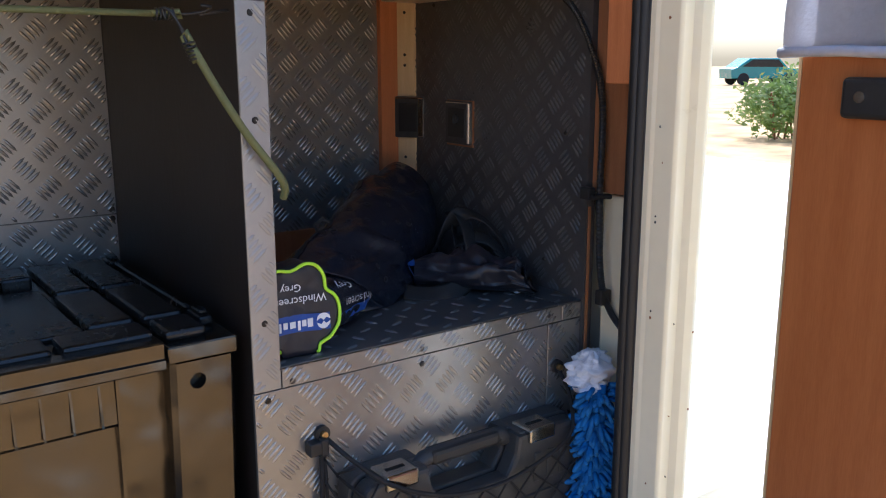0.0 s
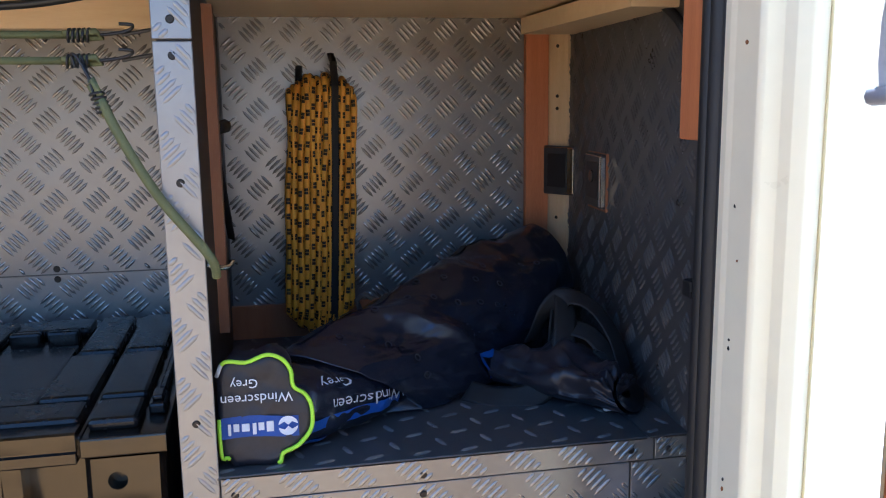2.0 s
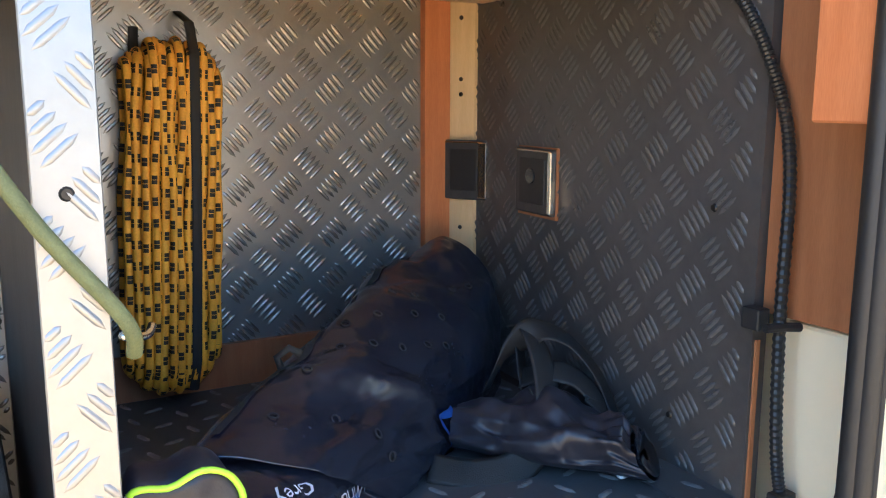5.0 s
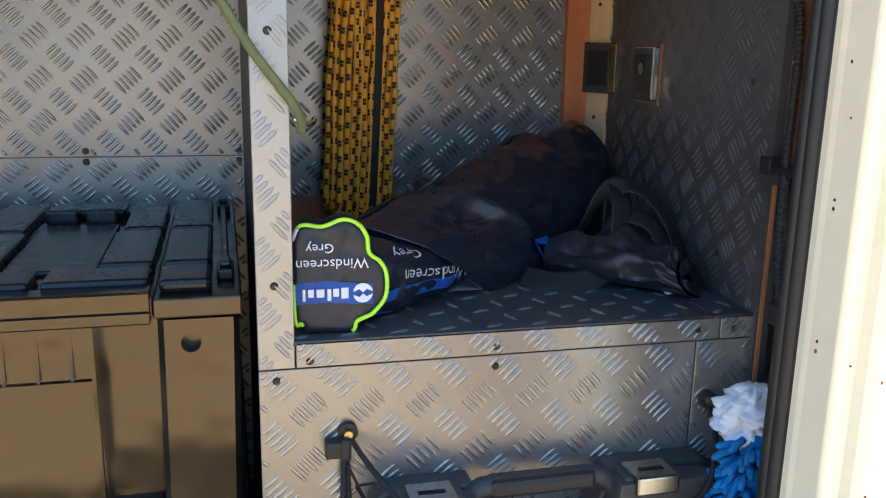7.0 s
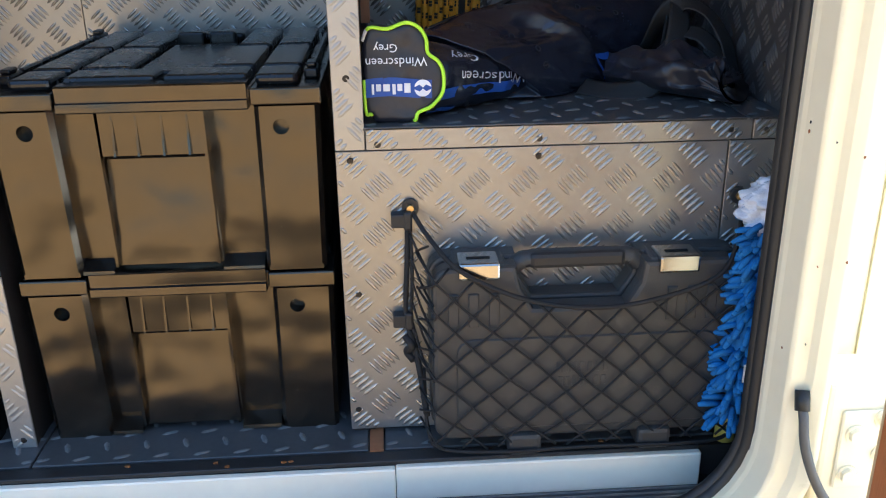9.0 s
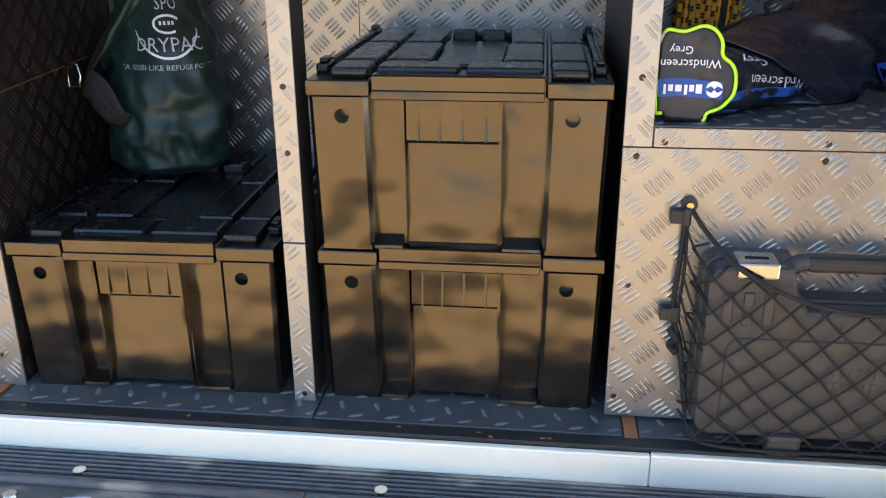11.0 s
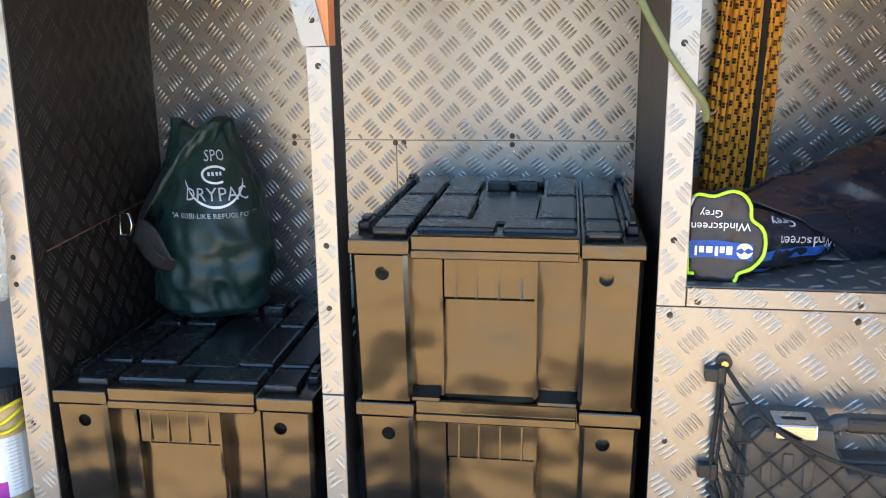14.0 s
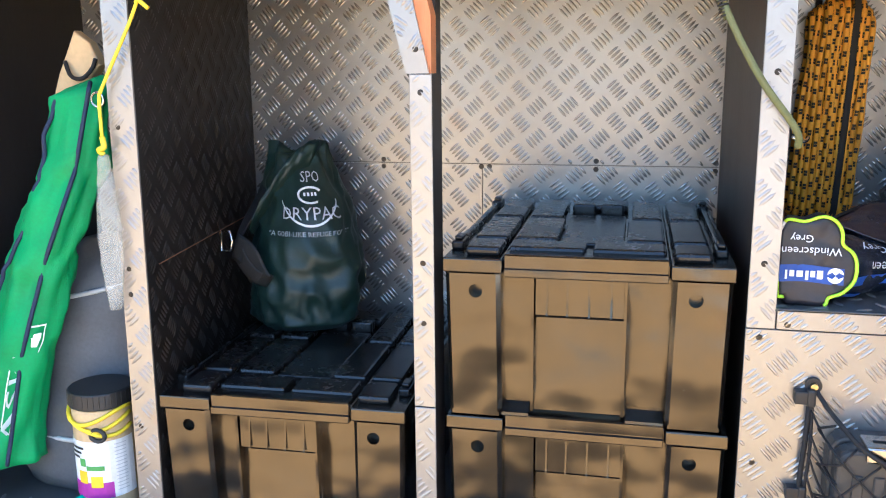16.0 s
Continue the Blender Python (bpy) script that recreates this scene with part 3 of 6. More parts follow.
part("ply_edge", B(RX0 + 0.003, RX0 + 0.008, F - 0.0125, F - 0.0105, FL, 1.12), M_ORANGEDARK, rw, "bare orange plywood edge")
for y, z in ((0.975, 1.229), (1.02, 1.02), (1.36, 1.44)):
    screw(rw, (RX0 + (y - F + 0.01) * 0.0683 - 0.001, y, z), (-1, 0.07, 0), 0.004)
# corner uprights at the back of the shelf bay
structure("trim_orange", B(0.920, 0.958, BK - 0.014, BK - 0.0005, SH, 1.50), M_ORANGE, "orange stained wood upright in the corner", "trim")
tp = structure("trim_pine", prism(bmesh.new(), [(0.9585, BK - 0.004), (0.983, BK - 0.036), (0.988, BK - 0.036), (0.989, BK - 0.0005), (0.9585, BK - 0.0005)], SH, 1.50, 'z'), M_PINEV, "pale pine upright in the corner", "trim")
for z in (1.15, 1.33, 1.35, 1.43):
    screw(tp, (0.971, BK - 0.0205, z), (-0.79, -0.61, 0), 0.003)
structure("trim_header", B(0.9, 0.99, F + 0.06, BK - 0.05, 1.446, 1.47), M_PINE, "pine batten above the side wall", "trim")

# pine beam and the boards of the bed above
bm_ = structure("beam", B(-1.0, 1.0, 0.905, 0.940, TOP, 1.56, 0.002, 1), M_PINE, "pale pine beam across the opening, with knots", "beam")
for v in bm_.data.vertices:
    v.co.z += abs(v.co.x - 0.4) * 0.012
for x, z in ((0.105, 1.476), (-0.385, 1.462)):
    b = bmesh.new()
    cyl(b, (x, 0.9046, z), (0, -1, 0), 0.007, 0.001, 14)
    part("knot", b, M_KNOT, bm_, "dark brown knot")
structure("ceiling", B(-1.02, 1.02, 0.940, BK + 0.05, 1.475, 1.50), M_PINE, "pine boards of the bed above", "ceiling")
structure("batten", B(-0.27, 0.404, 1.20, 1.235, 1.437, 1.4745, 0.001, 1), M_PINE, "pine batten under the bed boards", "batten")
structure("beam_back", B(-1.0, 1.0, 0.9405, 0.965, 1.4575, 1.4745), M_PINE, "pine ledger behind the beam", "beam")

# the van round it: side walls, roof, rear frame, seal, bumper
van = thing("van", "cream-painted van with its rear doors open", "van", kind="structure")
part("side_panel", B(-1.10, -1.02, 0.70, 5.0, 0.35, 2.15), M_CREAM, van)
part("side_panel", B(1.03, 1.10, 0.82, 5.0, 0.35, 2.15), M_CREAM, van)
part("roof", B(-1.10, 1.10, 0.66, 5.0, 2.15, 2.20), M_CREAM, van)
part("bulkhead", B(-1.10, 1.10, 5.0, 5.05, 0.35, 2.2), M_CREAM, van)
part("underside", B(-1.02, 1.03, 0.8625, 5.0, 0.35, 0.498), M_BLACKSTRIP, van)
part("head_rail", B(-1.02, 1.03, 0.70, 0.80, 2.0, 2.15), M_CREAM, van)
part("left_pillar", B(-1.02, -0.93, 0.66, 0.80, 0.45, 2.15, 0.01), M_CREAM, van)


def frame_path(inset, y, z0, r=0.13):
    """Up the right jamb from the rounded lower corner."""
    x = 0.880 + inset
    pts = [(0.40, y, z0), (x - r, y, z0)]
    for k in range(1, 8):
        a = math.pi / 2 * k / 8
        pts.append((x - r + r * math.sin(a), y, z0 + r * (1 - math.cos(a))))
    pts += [(x, y, z0 + r), (x, y, 1.0), (x, y, 1.5), (x, y, 2.0)]
    return pts


# rear jamb: a pressed steel profile swept up the corner
prof = [(0.000, 0.775), (0.001, 0.745), (0.0012, 0.744), (0.0038, 0.7395), (0.004, 0.739), (0.008, 0.713), (0.0085, 0.7115), (0.0125, 0.7085), (0.0135, 0.7082), (0.0262, 0.7062), (0.0270, 0.7055), (0.0305, 0.6965), (0.0315, 0.6958), (0.040, 0.6916), (0.041, 0.691), (0.046, 0.690), (0.050, 0.695), (0.080, 0.75), (0.22, 0.90)]
bm = bmesh.new()
rings = []
for (ins, y) in prof:
    rings.append([bm.verts.new(p) for p in frame_path(ins, y, 0.510 - ins, 0.13 + ins)])
for a, b in zip(rings, rings[1:]):
    for i in range(len(a) - 1):
        bm.faces.new((a[i], a[i + 1], b[i + 1], b[i]))
bmesh.ops.recalc_face_normals(bm, faces=bm.faces[:])
jamb = part("rear_jamb", bm, M_CREAM, van, "chipped cream-painted steel jamb", smooth=True)
part("door_seal", T(frame_path(-0.002, 0.770, 0.512), 0.0085, 10), M_SEAL, van, "black rubber door seal", smooth=True)
part("seal_lip", T(frame_path(0.006, 0.756, 0.504), 0.0070, 10), M_SEAL, van, "black rubber seal lip", smooth=True)
part("seal_core", T(frame_path(0.002, 0.763, 0.508), 0.0095, 10), M_SEAL, van, "black rubber seal core", smooth=True)
part("pillar_hole", prism(bmesh.new(), [(0.835 + 0.012 * math.cos(k * 0.5236), 0.985 + 0.04 * math.sin(k * 0.5236)) for k in range(12)], 0.972, 0.976, 'x'), M_HOLE, van, "dark oval hole in the pillar")
part("inner_pillar", prism(bmesh.new(), [(0.975, 0.905), (1.03, 0.905), (1.03, 0.838), (0.981, 0.786), (0.975, 0.786)], 0.5, 1.14, 'z', 0.004, 2), M_CREAM, van, "cream inner pillar")
part("pillar_ply", prism(bmesh.new(), [(0.962, 0.92), (1.03, 0.92), (1.03, 0.838), (0.968, 0.776), (0.962, 0.776)], 1.145, 1.5, 'z'), M_ORANGEDARK, van, "brown plywood lining")
wp = part("wood_block", B(0.877, 0.93, 0.774, 0.822, 1.309, 1.55, 0.0015, 1), M_ORANGE, van, "orange stained softwood block")
part("sill_board", B(-1.0, 0.86, 0.858, 0.8815, 0.543, FL - 0.001, 0.001, 1), M_BLACKSTRIP, van, "scuffed black sill edge")
for x0, x1, z1 in ((-1.0, 0.4585, 0.5405), (0.4595, 0.862, 0.5425)):
    part("sill_strip", B(x0, x1, 0.850, 0.862, 0.492, z1, 0.002, 1), M_WHITE, van, "white painted sill strip")
bump = part("bumper_step", B(-1.02, 0.90, 0.72, 0.8585, 0.40, 0.4865, 0.004, 2), M_BUMPER, van, "ribbed black plastic bumper step")
for k, y in enumerate((0.845, 0.836, 0.827, 0.818, 0.809, 0.800)):
    part("rib", B(-1.02, 0.88, y - 0.0024, y + 0.0024, 0.485, 0.4960 - 0.0006 * k, 0.0010, 1), M_BUMPER, bump)
for x0, x1 in ((-1.0, 0.000), (0.003, 0.88)):
    part("bumper_lip", T([(x0, 0.780, 0.490), (x1, 0.780, 0.490)], 0.0085, 8), M_BUMPER, bump, smooth=True)
part("bumper_front", B(-1.02, 0.90, 0.63, 0.72, 0.30, 0.478, 0.012, 3), M_BUMPER, van, "scratched black bumper")
for x, y in ((-0.33, 0.805), (0.10, 0.805), (-0.62, 0.805), (0.50, 0.805)):
    b = bmesh.new()
    cyl(b, (x, y, 0.492), (0, 0, 1), 0.010, 0.004, 14, 0.009)
    part("bumper_bolt", b, M_STEEL, bump, "dull steel bolt head")

rnd = random.Random(5)
for k in range(26):
    x, y = rnd.uniform(-0.75, 0.55), rnd.uniform(0.728, 0.768)
    a = rnd.uniform(-0.5, 0.5)
    ln = rnd.uniform(0.008, 0.045)
    dx, dy = ln * math.cos(a), ln * 0.35 * math.sin(a)
    part("scuff", T([(x - dx, y - dy, 0.4867), (x, y + 0.001, 0.4868), (x + dx, y + dy, 0.4867)], rnd.uniform(0.0006, 0.0016), 5, flat=0.25, up=(0, 0, 1)), M_CURTAIN if k % 3 else M_RUST, bump)
for x, y in ((-0.40, 0.748), (-0.12, 0.744), (0.16, 0.742), (-0.66, 0.752)):
    b = bmesh.new()
    cyl(b, (x, y, 0.488), (0, 0, 1), 0.011, 0.004, 14, 0.009)
    part("bumper_bolt", b, M_STEEL, bump, "dull steel bolt head")

# open rear door with its plywood lining
door = thing("van_door", "open van rear door lined with varnished orange plywood", "door", kind="structure")
DX = 0.900
part("door_shell", B(DX + 0.012, DX + 0.06, -0.26, 0.552, 0.45, 2.05, 0.006, 2), M_CREAM, door, "cream steel door shell")
part("plywood_lining", B(DX, DX + 0.0115, -0.24, 0.552, 0.50, 1.345, 0.0015, 1), M_DOORPLY, door, "varnished orange plywood lining")
part("lining_edge", B(DX + 0.001, DX + 0.011, 0.5523, 0.556, 0.50, 1.345), M_PINEV, door, "pale plywood edge")
lk = part("door_lock", B(DX - 0.016, DX - 0.0003, 0.42, 0.496, 1.279, 1.322, 0.006, 3), M_SEAL, door, "black plastic lock housing")
b = bmesh.new()
cyl(b, (DX - 0.0165, 0.474, 1.302), (-1, 0, 0), 0.006, 0.003, 16)
part("lock_barrel", b, M_STEEL, lk)
bm = bmesh.new()
NY, NZ = 24, 16
g = [[bm.verts.new((DX - 0.012 - 0.006 * math.sin(i * 1.3) - 0.003 * math.sin(j * 1.1 + i), 0.568 - 0.72 * i / NY, 1.343 + 0.40 * j / NZ)) for j in range(NZ + 1)] for i in range(NY + 1)]
for i in range(NY):
    for j in range(NZ):
        bm.faces.new((g[i][j], g[i + 1][j], g[i + 1][j + 1], g[i][j + 1]))
bmesh.ops.solidify(bm, geom=bm.faces[:], thickness=0.008)
cu = part("curtain", bm, M_CURTAIN, door, "pale grey quilted window cover", smooth=True)
part("hem", T([(DX - 0.016, 0.57 - 0.72 * i / 20, 1.347 + 0.002 * math.sin(i)) for i in range(21)], 0.006, 8), M_CURTEDGE, cu, smooth=True)

# hinge, cable and bolts on the jamb
hinge = thing("door_hinge", "cream-painted steel door hinge with bolts on the jamb", "hinge", kind="structure")
part("hinge_pocket", B(0.9285, 1.07, 0.694, 0.76, 0.40, 0.735, 0.008, 3), M_CREAM, hinge, "chipped cream-painted hinge pocket")
part("hinge_plate", B(0.948, 1.04, 0.6895, 0.6937, 0.60, 0.70, 0.002, 1), M_CREAM, hinge)
for x, z in ((0.952, 0.672), (0.982, 0.690), (0.985, 0.645), (0.95, 0.62)):
    b = bmesh.new()
    cyl(b, (x + 0.012, 0.685, z), (0, -1, 0), 0.009, 0.008, 6)
    cyl(b, (x + 0.012, 0.6885, z), (0, -1, 0), 0.0115, 0.003, 16)
    part("hinge_bolt", b, M_CREAM, hinge)
cable = thing("cable", "grey cable from a rusty hole in the jamb", "cable")
part("sheath", T(smooth_path([(0.905, 0.708, 0.712), (0.902, 0.690, 0.700), (0.905, 0.678, 0.660), (0.925, 0.668, 0.610), (0.965, 0.66, 0.560)], 8), 0.0055, 8), M_GREYCABLE, cable, smooth=True)
part("grommet", T([(0.904, 0.703, 0.722), (0.902, 0.693, 0.702)], 0.008, 10), M_SEAL, cable, smooth=True)

# chips, rust and scratches in the jamb's paint
chip = random.Random(21)
for i in range(16):
    ins, y = chip.choice([(0.006, 0.726), (0.005, 0.732), (0.020, 0.704), (0.0425, 0.6907)])
    z = chip.uniform(0.66, 1.5)
    n = chip.randint(5, 8)
    r = chip.uniform(0.0006, 0.0017)
    b = bmesh.new()
    nrm = Vector((-0.98, -0.15, 0)) if y > 0.71 else Vector((-0.27, -0.96, 0))
    u = nrm.cross(Vector((0, 0, 1)))
    c = Vector((0.880 + ins, y, z)) + nrm * 0.0006
    lo = [c + (u * math.cos(2 * math.pi * k / n) + Vector((0, 0, 1.4)) * math.sin(2 * math.pi * k / n)) * r * chip.uniform(0.6, 1.2) for k in range(n)]
    vs = [b.verts.new(q) for q in lo]
    ws = [b.verts.new(q - nrm * 0.002) for q in lo]
    b.faces.new(vs)
    for k in range(n):
        b.faces.new((vs[k], vs[(k + 1) % n], ws[(k + 1) % n], ws[k]))
    part("paint_chip", b, M_RUST if i % 3 else M_SCREW, jamb)
for x0, y, w in ((-0.42, 0.70, 0.10), (-0.20, 0.69, 0.16), (0.05, 0.705, 0.12), (-0.55, 0.68, 0.07), (0.22, 0.69, 0.09)):
    part("scratch", T([(x0 + w * k / 8, y + 0.004 * math.sin(k * 1.7 + x0 * 9), 0.4785) for k in range(9)], 0.0009, 4), M_GREYPIPE, bump, "pale scratch")
# seam across the left partition
part("seam", prism(bmesh.new(), [(LB + 0.0085, F + 0.03), (LB + 0.0095, F + 0.03), (-0.5252, BK - 0.006), (-0.5262, BK - 0.006)], 0.986, 0.9872, 'z'), M_ORANGEDARK, lp, "bare wood seam")


# ---- storage boxes ----
def holed_column(bm, x0, x1, z0, z1, y, depth, hx, hz, r):
    """A column's front with a round hole that runs into it."""
    n = 24
    ring, outer, back = [], [], []
    for k in range(n):
        a = 2 * math.pi * k / n + math.pi / n
        c, s = math.cos(a), math.sin(a)
        ring.append(bm.verts.new((hx + r * c, y, hz + r * s)))
        back.append(bm.verts.new((hx + r * c, y + depth, hz + r * s)))
        t = min((x1 - hx) / c if c > 0 else (x0 - hx) / c, (z1 - hz) / s if s > 0 else (z0 - hz) / s)
        outer.append(bm.verts.new((hx + t * c, y, hz + t * s)))
    corners = {}
    for k in range(n):
        j = (k + 1) % n
        bm.faces.new((ring[k], ring[j], outer[j], outer[k]))
        bm.faces.new((ring[k], back[k], back[j], ring[j]))
        a, b = outer[k].co, outer[j].co
        if abs(a.x - b.x) > 1e-6 and abs(a.z - b.z) > 1e-6:
            cx = a.x if abs(a.x - x0) < 1e-6 or abs(a.x - x1) < 1e-6 else b.x
            cz = a.z if abs(a.z - z0) < 1e-6 or abs(a.z - z1) < 1e-6 else b.z
            v = bm.verts.new((cx, y, cz))
            bm.faces.new((outer[k], outer[j], v))
    bm.faces.new(back)


def storage_box(label):
    """A stackable moulded box with corner columns, a sunken grip and a ribbed lid. Origin: front left corner of its foot."""
    W, D = 0.402, 0.510
    ob = thing("storage_box", label, "storage box", group="stackable storage boxes")
    bm = bmesh.new()
    box(bm, 0.080, 0.322, 0.032, 0.49, 0.004, 0.213)
    core = part("body", bm, M_PLASTIC, ob)
    columns = []
    for x0, x1, hx in ((0.006, 0.084, 0.049), (0.318, 0.396, 0.349)):
        bm = bmesh.new()
        box(bm, x0, x1, 0.0245, 0.50, 0.0, 0.213, 0.004)
        # the columns' fronts taper towards the foot
        holed_column(bm, x0 + 0.006, x1 - 0.006, 0.006, 0.212, 0.0040, 0.020, hx, 0.187, 0.0098)
        prism(bm, [(x0, 0.03), (x0, 0.010), (x0 + 0.0062, 0.0042), (x0 + 0.0062, 0.03)], 0.0, 0.213, 'z')
        prism(bm, [(x1, 0.03), (x1, 0.010), (x1 - 0.0062, 0.0042), (x1 - 0.0062, 0.03)], 0.0, 0.213, 'z')
        box(bm, x0 + 0.004, x1 - 0.004, 0.0042, 0.03, 0.0, 0.0062)
        bmesh.ops.recalc_face_normals(bm, faces=bm.faces[:])
        columns.append(part("corner_column", bm, M_PLASTIC, ob, "corner column with a drain hole"))
    for v in [q for o in columns for q in o.data.vertices]:
        k = 1 - v.co.z / 0.213
        v.co.x += (W / 2 - v.co.x) * 0.022 * k
        v.co.y += 0.005 * k
    # sunken grip: the panel slopes back under the finger pull
    bm = bmesh.new()
    prism(bm, [(0.0335, 0.212), (0.008, 0.208), (0.008, 0.156), (0.013, 0.151), (0.022, 0.150), (0.016, 0.012), (0.0335, 0.008)], 0.133, 0.256, 'x', 0.0012, 1)
    grip = part("grip", bm, M_PLASTIC, ob, "moulded finger grip")
    for v in grip.data.vertices:
        if v.co.z < 0.16:
            v.co.x += (v.co.x - 0.1945) * 0.10 * (0.16 - v.co.z) / 0.15
    for x in (0.150, 0.178, 0.208, 0.238):
        part("grip_rib", prism(bmesh.new(), [(0.0082, 0.206), (0.0076, 0.160), (0.0022, 0.156), (0.0030, 0.160)], x - 0.0013, x + 0.0013, 'x'), M_PLASTIC, grip)
    for x in (0.130, 0.257):
        part("grip_side_rib", prism(bmesh.new(), [(0.034, 0.212), (0.004, 0.210), (0.009, 0.012), (0.034, 0.006)], x - 0.0018, x + 0.0018, 'x'), M_PLASTIC, grip)
    for x0, x1 in ((0.083, 0.130), (0.258, 0.318)):
        part("foot_lip", prism(bmesh.new(), [(0.034, 0.017), (0.008, 0.0075), (0.007, 0.003), (0.034, 0.003)], x0 + 0.003, x1 - 0.004, 'x', 0.001, 1), M_PLASTIC, ob)
    # rim and lid
    bm = bmesh.new()
    box(bm, 0.086, 0.316, 0.012, D - 0.004, 0.212, 0.2345, 0.003)
    lid = part("lid", bm, M_PLASTIC, ob, "black ribbed lid")
    for x0, x1 in ((0.003, 0.087), (0.315, W - 0.003)):
        part("rim_cap", B(x0, x1, 0.0025, D, 0.2135, 0.234, 0.0022, 3), M_PLASTIC, lid)
    part("lid_band", prism(bmesh.new(), [(0.014, 0.2085), (0.001, 0.2095), (0.000, 0.2110), (0.0005, 0.2205), (0.0045, 0.2218), (0.0045, 0.2235), (0.0034, 0.2392), (0.0060, 0.2412), (0.03, 0.241), (0.03, 0.209)], 0.090, 0.312, 'x', 0.0008, 1), M_PLASTIC, lid)
    rows = ((0.022, 0.088), (0.102, 0.270), (0.284, 0.470))
    for x0, x1 in ((0.032, 0.082), (0.320, 0.370)):
        for y0, y1 in rows:
            part("lid_panel", B(x0, x1, y0, y1, 0.2335, 0.2470, 0.005, 2), M_LID, lid)
    for x0, x1, y0, y1 in ((0.092, 0.200, 0.032, 0.088), (0.210, 0.310, 0.032, 0.088), (0.092, 0.155, 0.102, 0.270), (0.255, 0.310, 0.102, 0.270),
                           (0.092, 0.148, 0.284, 0.470), (0.262, 0.310, 0.284, 0.470), (0.156, 0.254, 0.405, 0.470)):
        part("lid_panel", B(x0, x1, y0, y1, 0.2335, 0.2470, 0.005, 2), M_LID, lid)
    part("lid_panel", B(0.158, 0.252, 0.105, 0.345, 0.2335, 0.2400, 0.003, 2), M_LID, lid)
    for x0, x1 in ((0.160, 0.200), (0.208, 0.248)):
        b = B(x0, x1, 0.358, 0.372, 0.2335, 0.2560, 0.004, 2)
        box(b, x0 + 0.003, x1 - 0.003, 0.384, 0.396, 0.2335, 0.2530, 0.003, 2)
        part("lid_handle", b, M_LID, lid)
    for x in (0.013, 0.384):
        part("side_rail", B(x - 0.004, x + 0.004, 0.12, 0.43, 0.2335, 0.2450, 0.002, 1), M_LID, lid)
        for y in (0.060, 0.43):
            b = B(x - 0.009, x + 0.009, y, y + 0.045, 0.2335, 0.2460, 0.003, 2)
            box(b, x - 0.006, x + 0.006, y + 0.010, y + 0.036, 0.2460, 0.2520, 0.002, 2)
            part("lid_clip", b, M_LID, lid)
    return ob


sb = storage_box("glossy black plastic storage box carrying another box")
sb.location = (-0.0090, 0.9385, FL)
s2 = copy_thing(sb, pose(-0.0110, 0.9355, FL + 0.2365, 0, 0, 0.2))
tagged(s2, "glossy black plastic storage box stacked on another one")
s3 = copy_thing(sb, pose(-0.4660, 0.9250, FL, 0, 0, 1.4))
tagged(s3, "glossy black plastic storage box with a green bag on it")


# ---- soft things: a loft over rings, with folds ----
def loft(bm, surf, ns, nt, cap=True):
    rings = [[bm.verts.new(surf(i / ns, 2 * math.pi * k / nt)) for k in range(nt)] for i in range(ns + 1)]
    for a, b in zip(rings, rings[1:]):
        for k in range(nt):
            bm.faces.new((a[k], a[(k + 1) % nt], b[(k + 1) % nt], b[k]))
    if cap:
        bm.faces.new(rings[0][::-1])
        bm.faces.new(rings[-1])
    bmesh.ops.recalc_face_normals(bm, faces=bm.faces[:])
    return bm


def lerp_path(keys, s):
    """Values between keys, eased: keys are (s, values)."""
    for (a, va), (b, vb) in zip(keys, keys[1:]):
        if s <= b:
            t = (s - a) / (b - a)
            t = t * t * (3 - 2 * t) * 0.4 + t * 0.6
            return [p + (q - p) * t for p, q in zip(va, vb)]
    return list(keys[-1][1])


def wrap(name, bm, surf, material, parent, off=0.0015, core=None):
    """Lays a flat mesh, whose x and y run as s and angle, onto a surface."""
    for v in bm.verts:
        s, a = v.co.x, v.co.y
        p = surf(s, a)
        n = (surf(s + 0.01, a) - p).cross(surf(s, a + 0.02) - p)
        n.normalize()
        c = core or surf(s, a + math.pi)
        if n.dot(p - c) < 0:
            n = -n
        v.co = p + n * off
    return part(name, bm, material, parent)


def patch(s0, s1, a0, a1, ns=10, na=6, shear=0.0):
    bm = bmesh.new()
    g = [[bm.verts.new((s0 + (s1 - s0) * i / ns, a0 + (a1 - a0) * j / na + shear * i / ns, 0)) for j in range(na + 1)] for i in range(ns + 1)]
    for i in range(ns):
        for j in range(na):
            bm.faces.new((g[i][j], g[i + 1][j], g[i + 1][j + 1], g[i][j + 1]))
    return bm


def wrapped_text(name, text, size, surf, at, scale, material, parent, turn=0.0, core=None):
    tmp = lettering(name, text, size, Matrix.Identity(4), material, parent)
    me = tmp.data
    bm = bmesh.new()
    bm.from_mesh(me)
    bmesh.ops.triangulate(bm, faces=bm.faces[:])
    bmesh.ops.subdivide_edges(bm, edges=[e for e in bm.edges if e.calc_length() > size * 0.25], cuts=3)
    bmesh.ops.triangulate(bm, faces=bm.faces[:])
    c, s_ = math.cos(turn), math.sin(turn)
    for v in bm.verts:
        x, y = v.co.x * c - v.co.y * s_, v.co.x * s_ + v.co.y * c
        v.co = (at[0] + x * scale[0], at[1] + y * scale[1], 0)
    bpy.data.objects.remove(tmp)
    return wrap(name, bm, surf, material, parent, 0.0048, core)


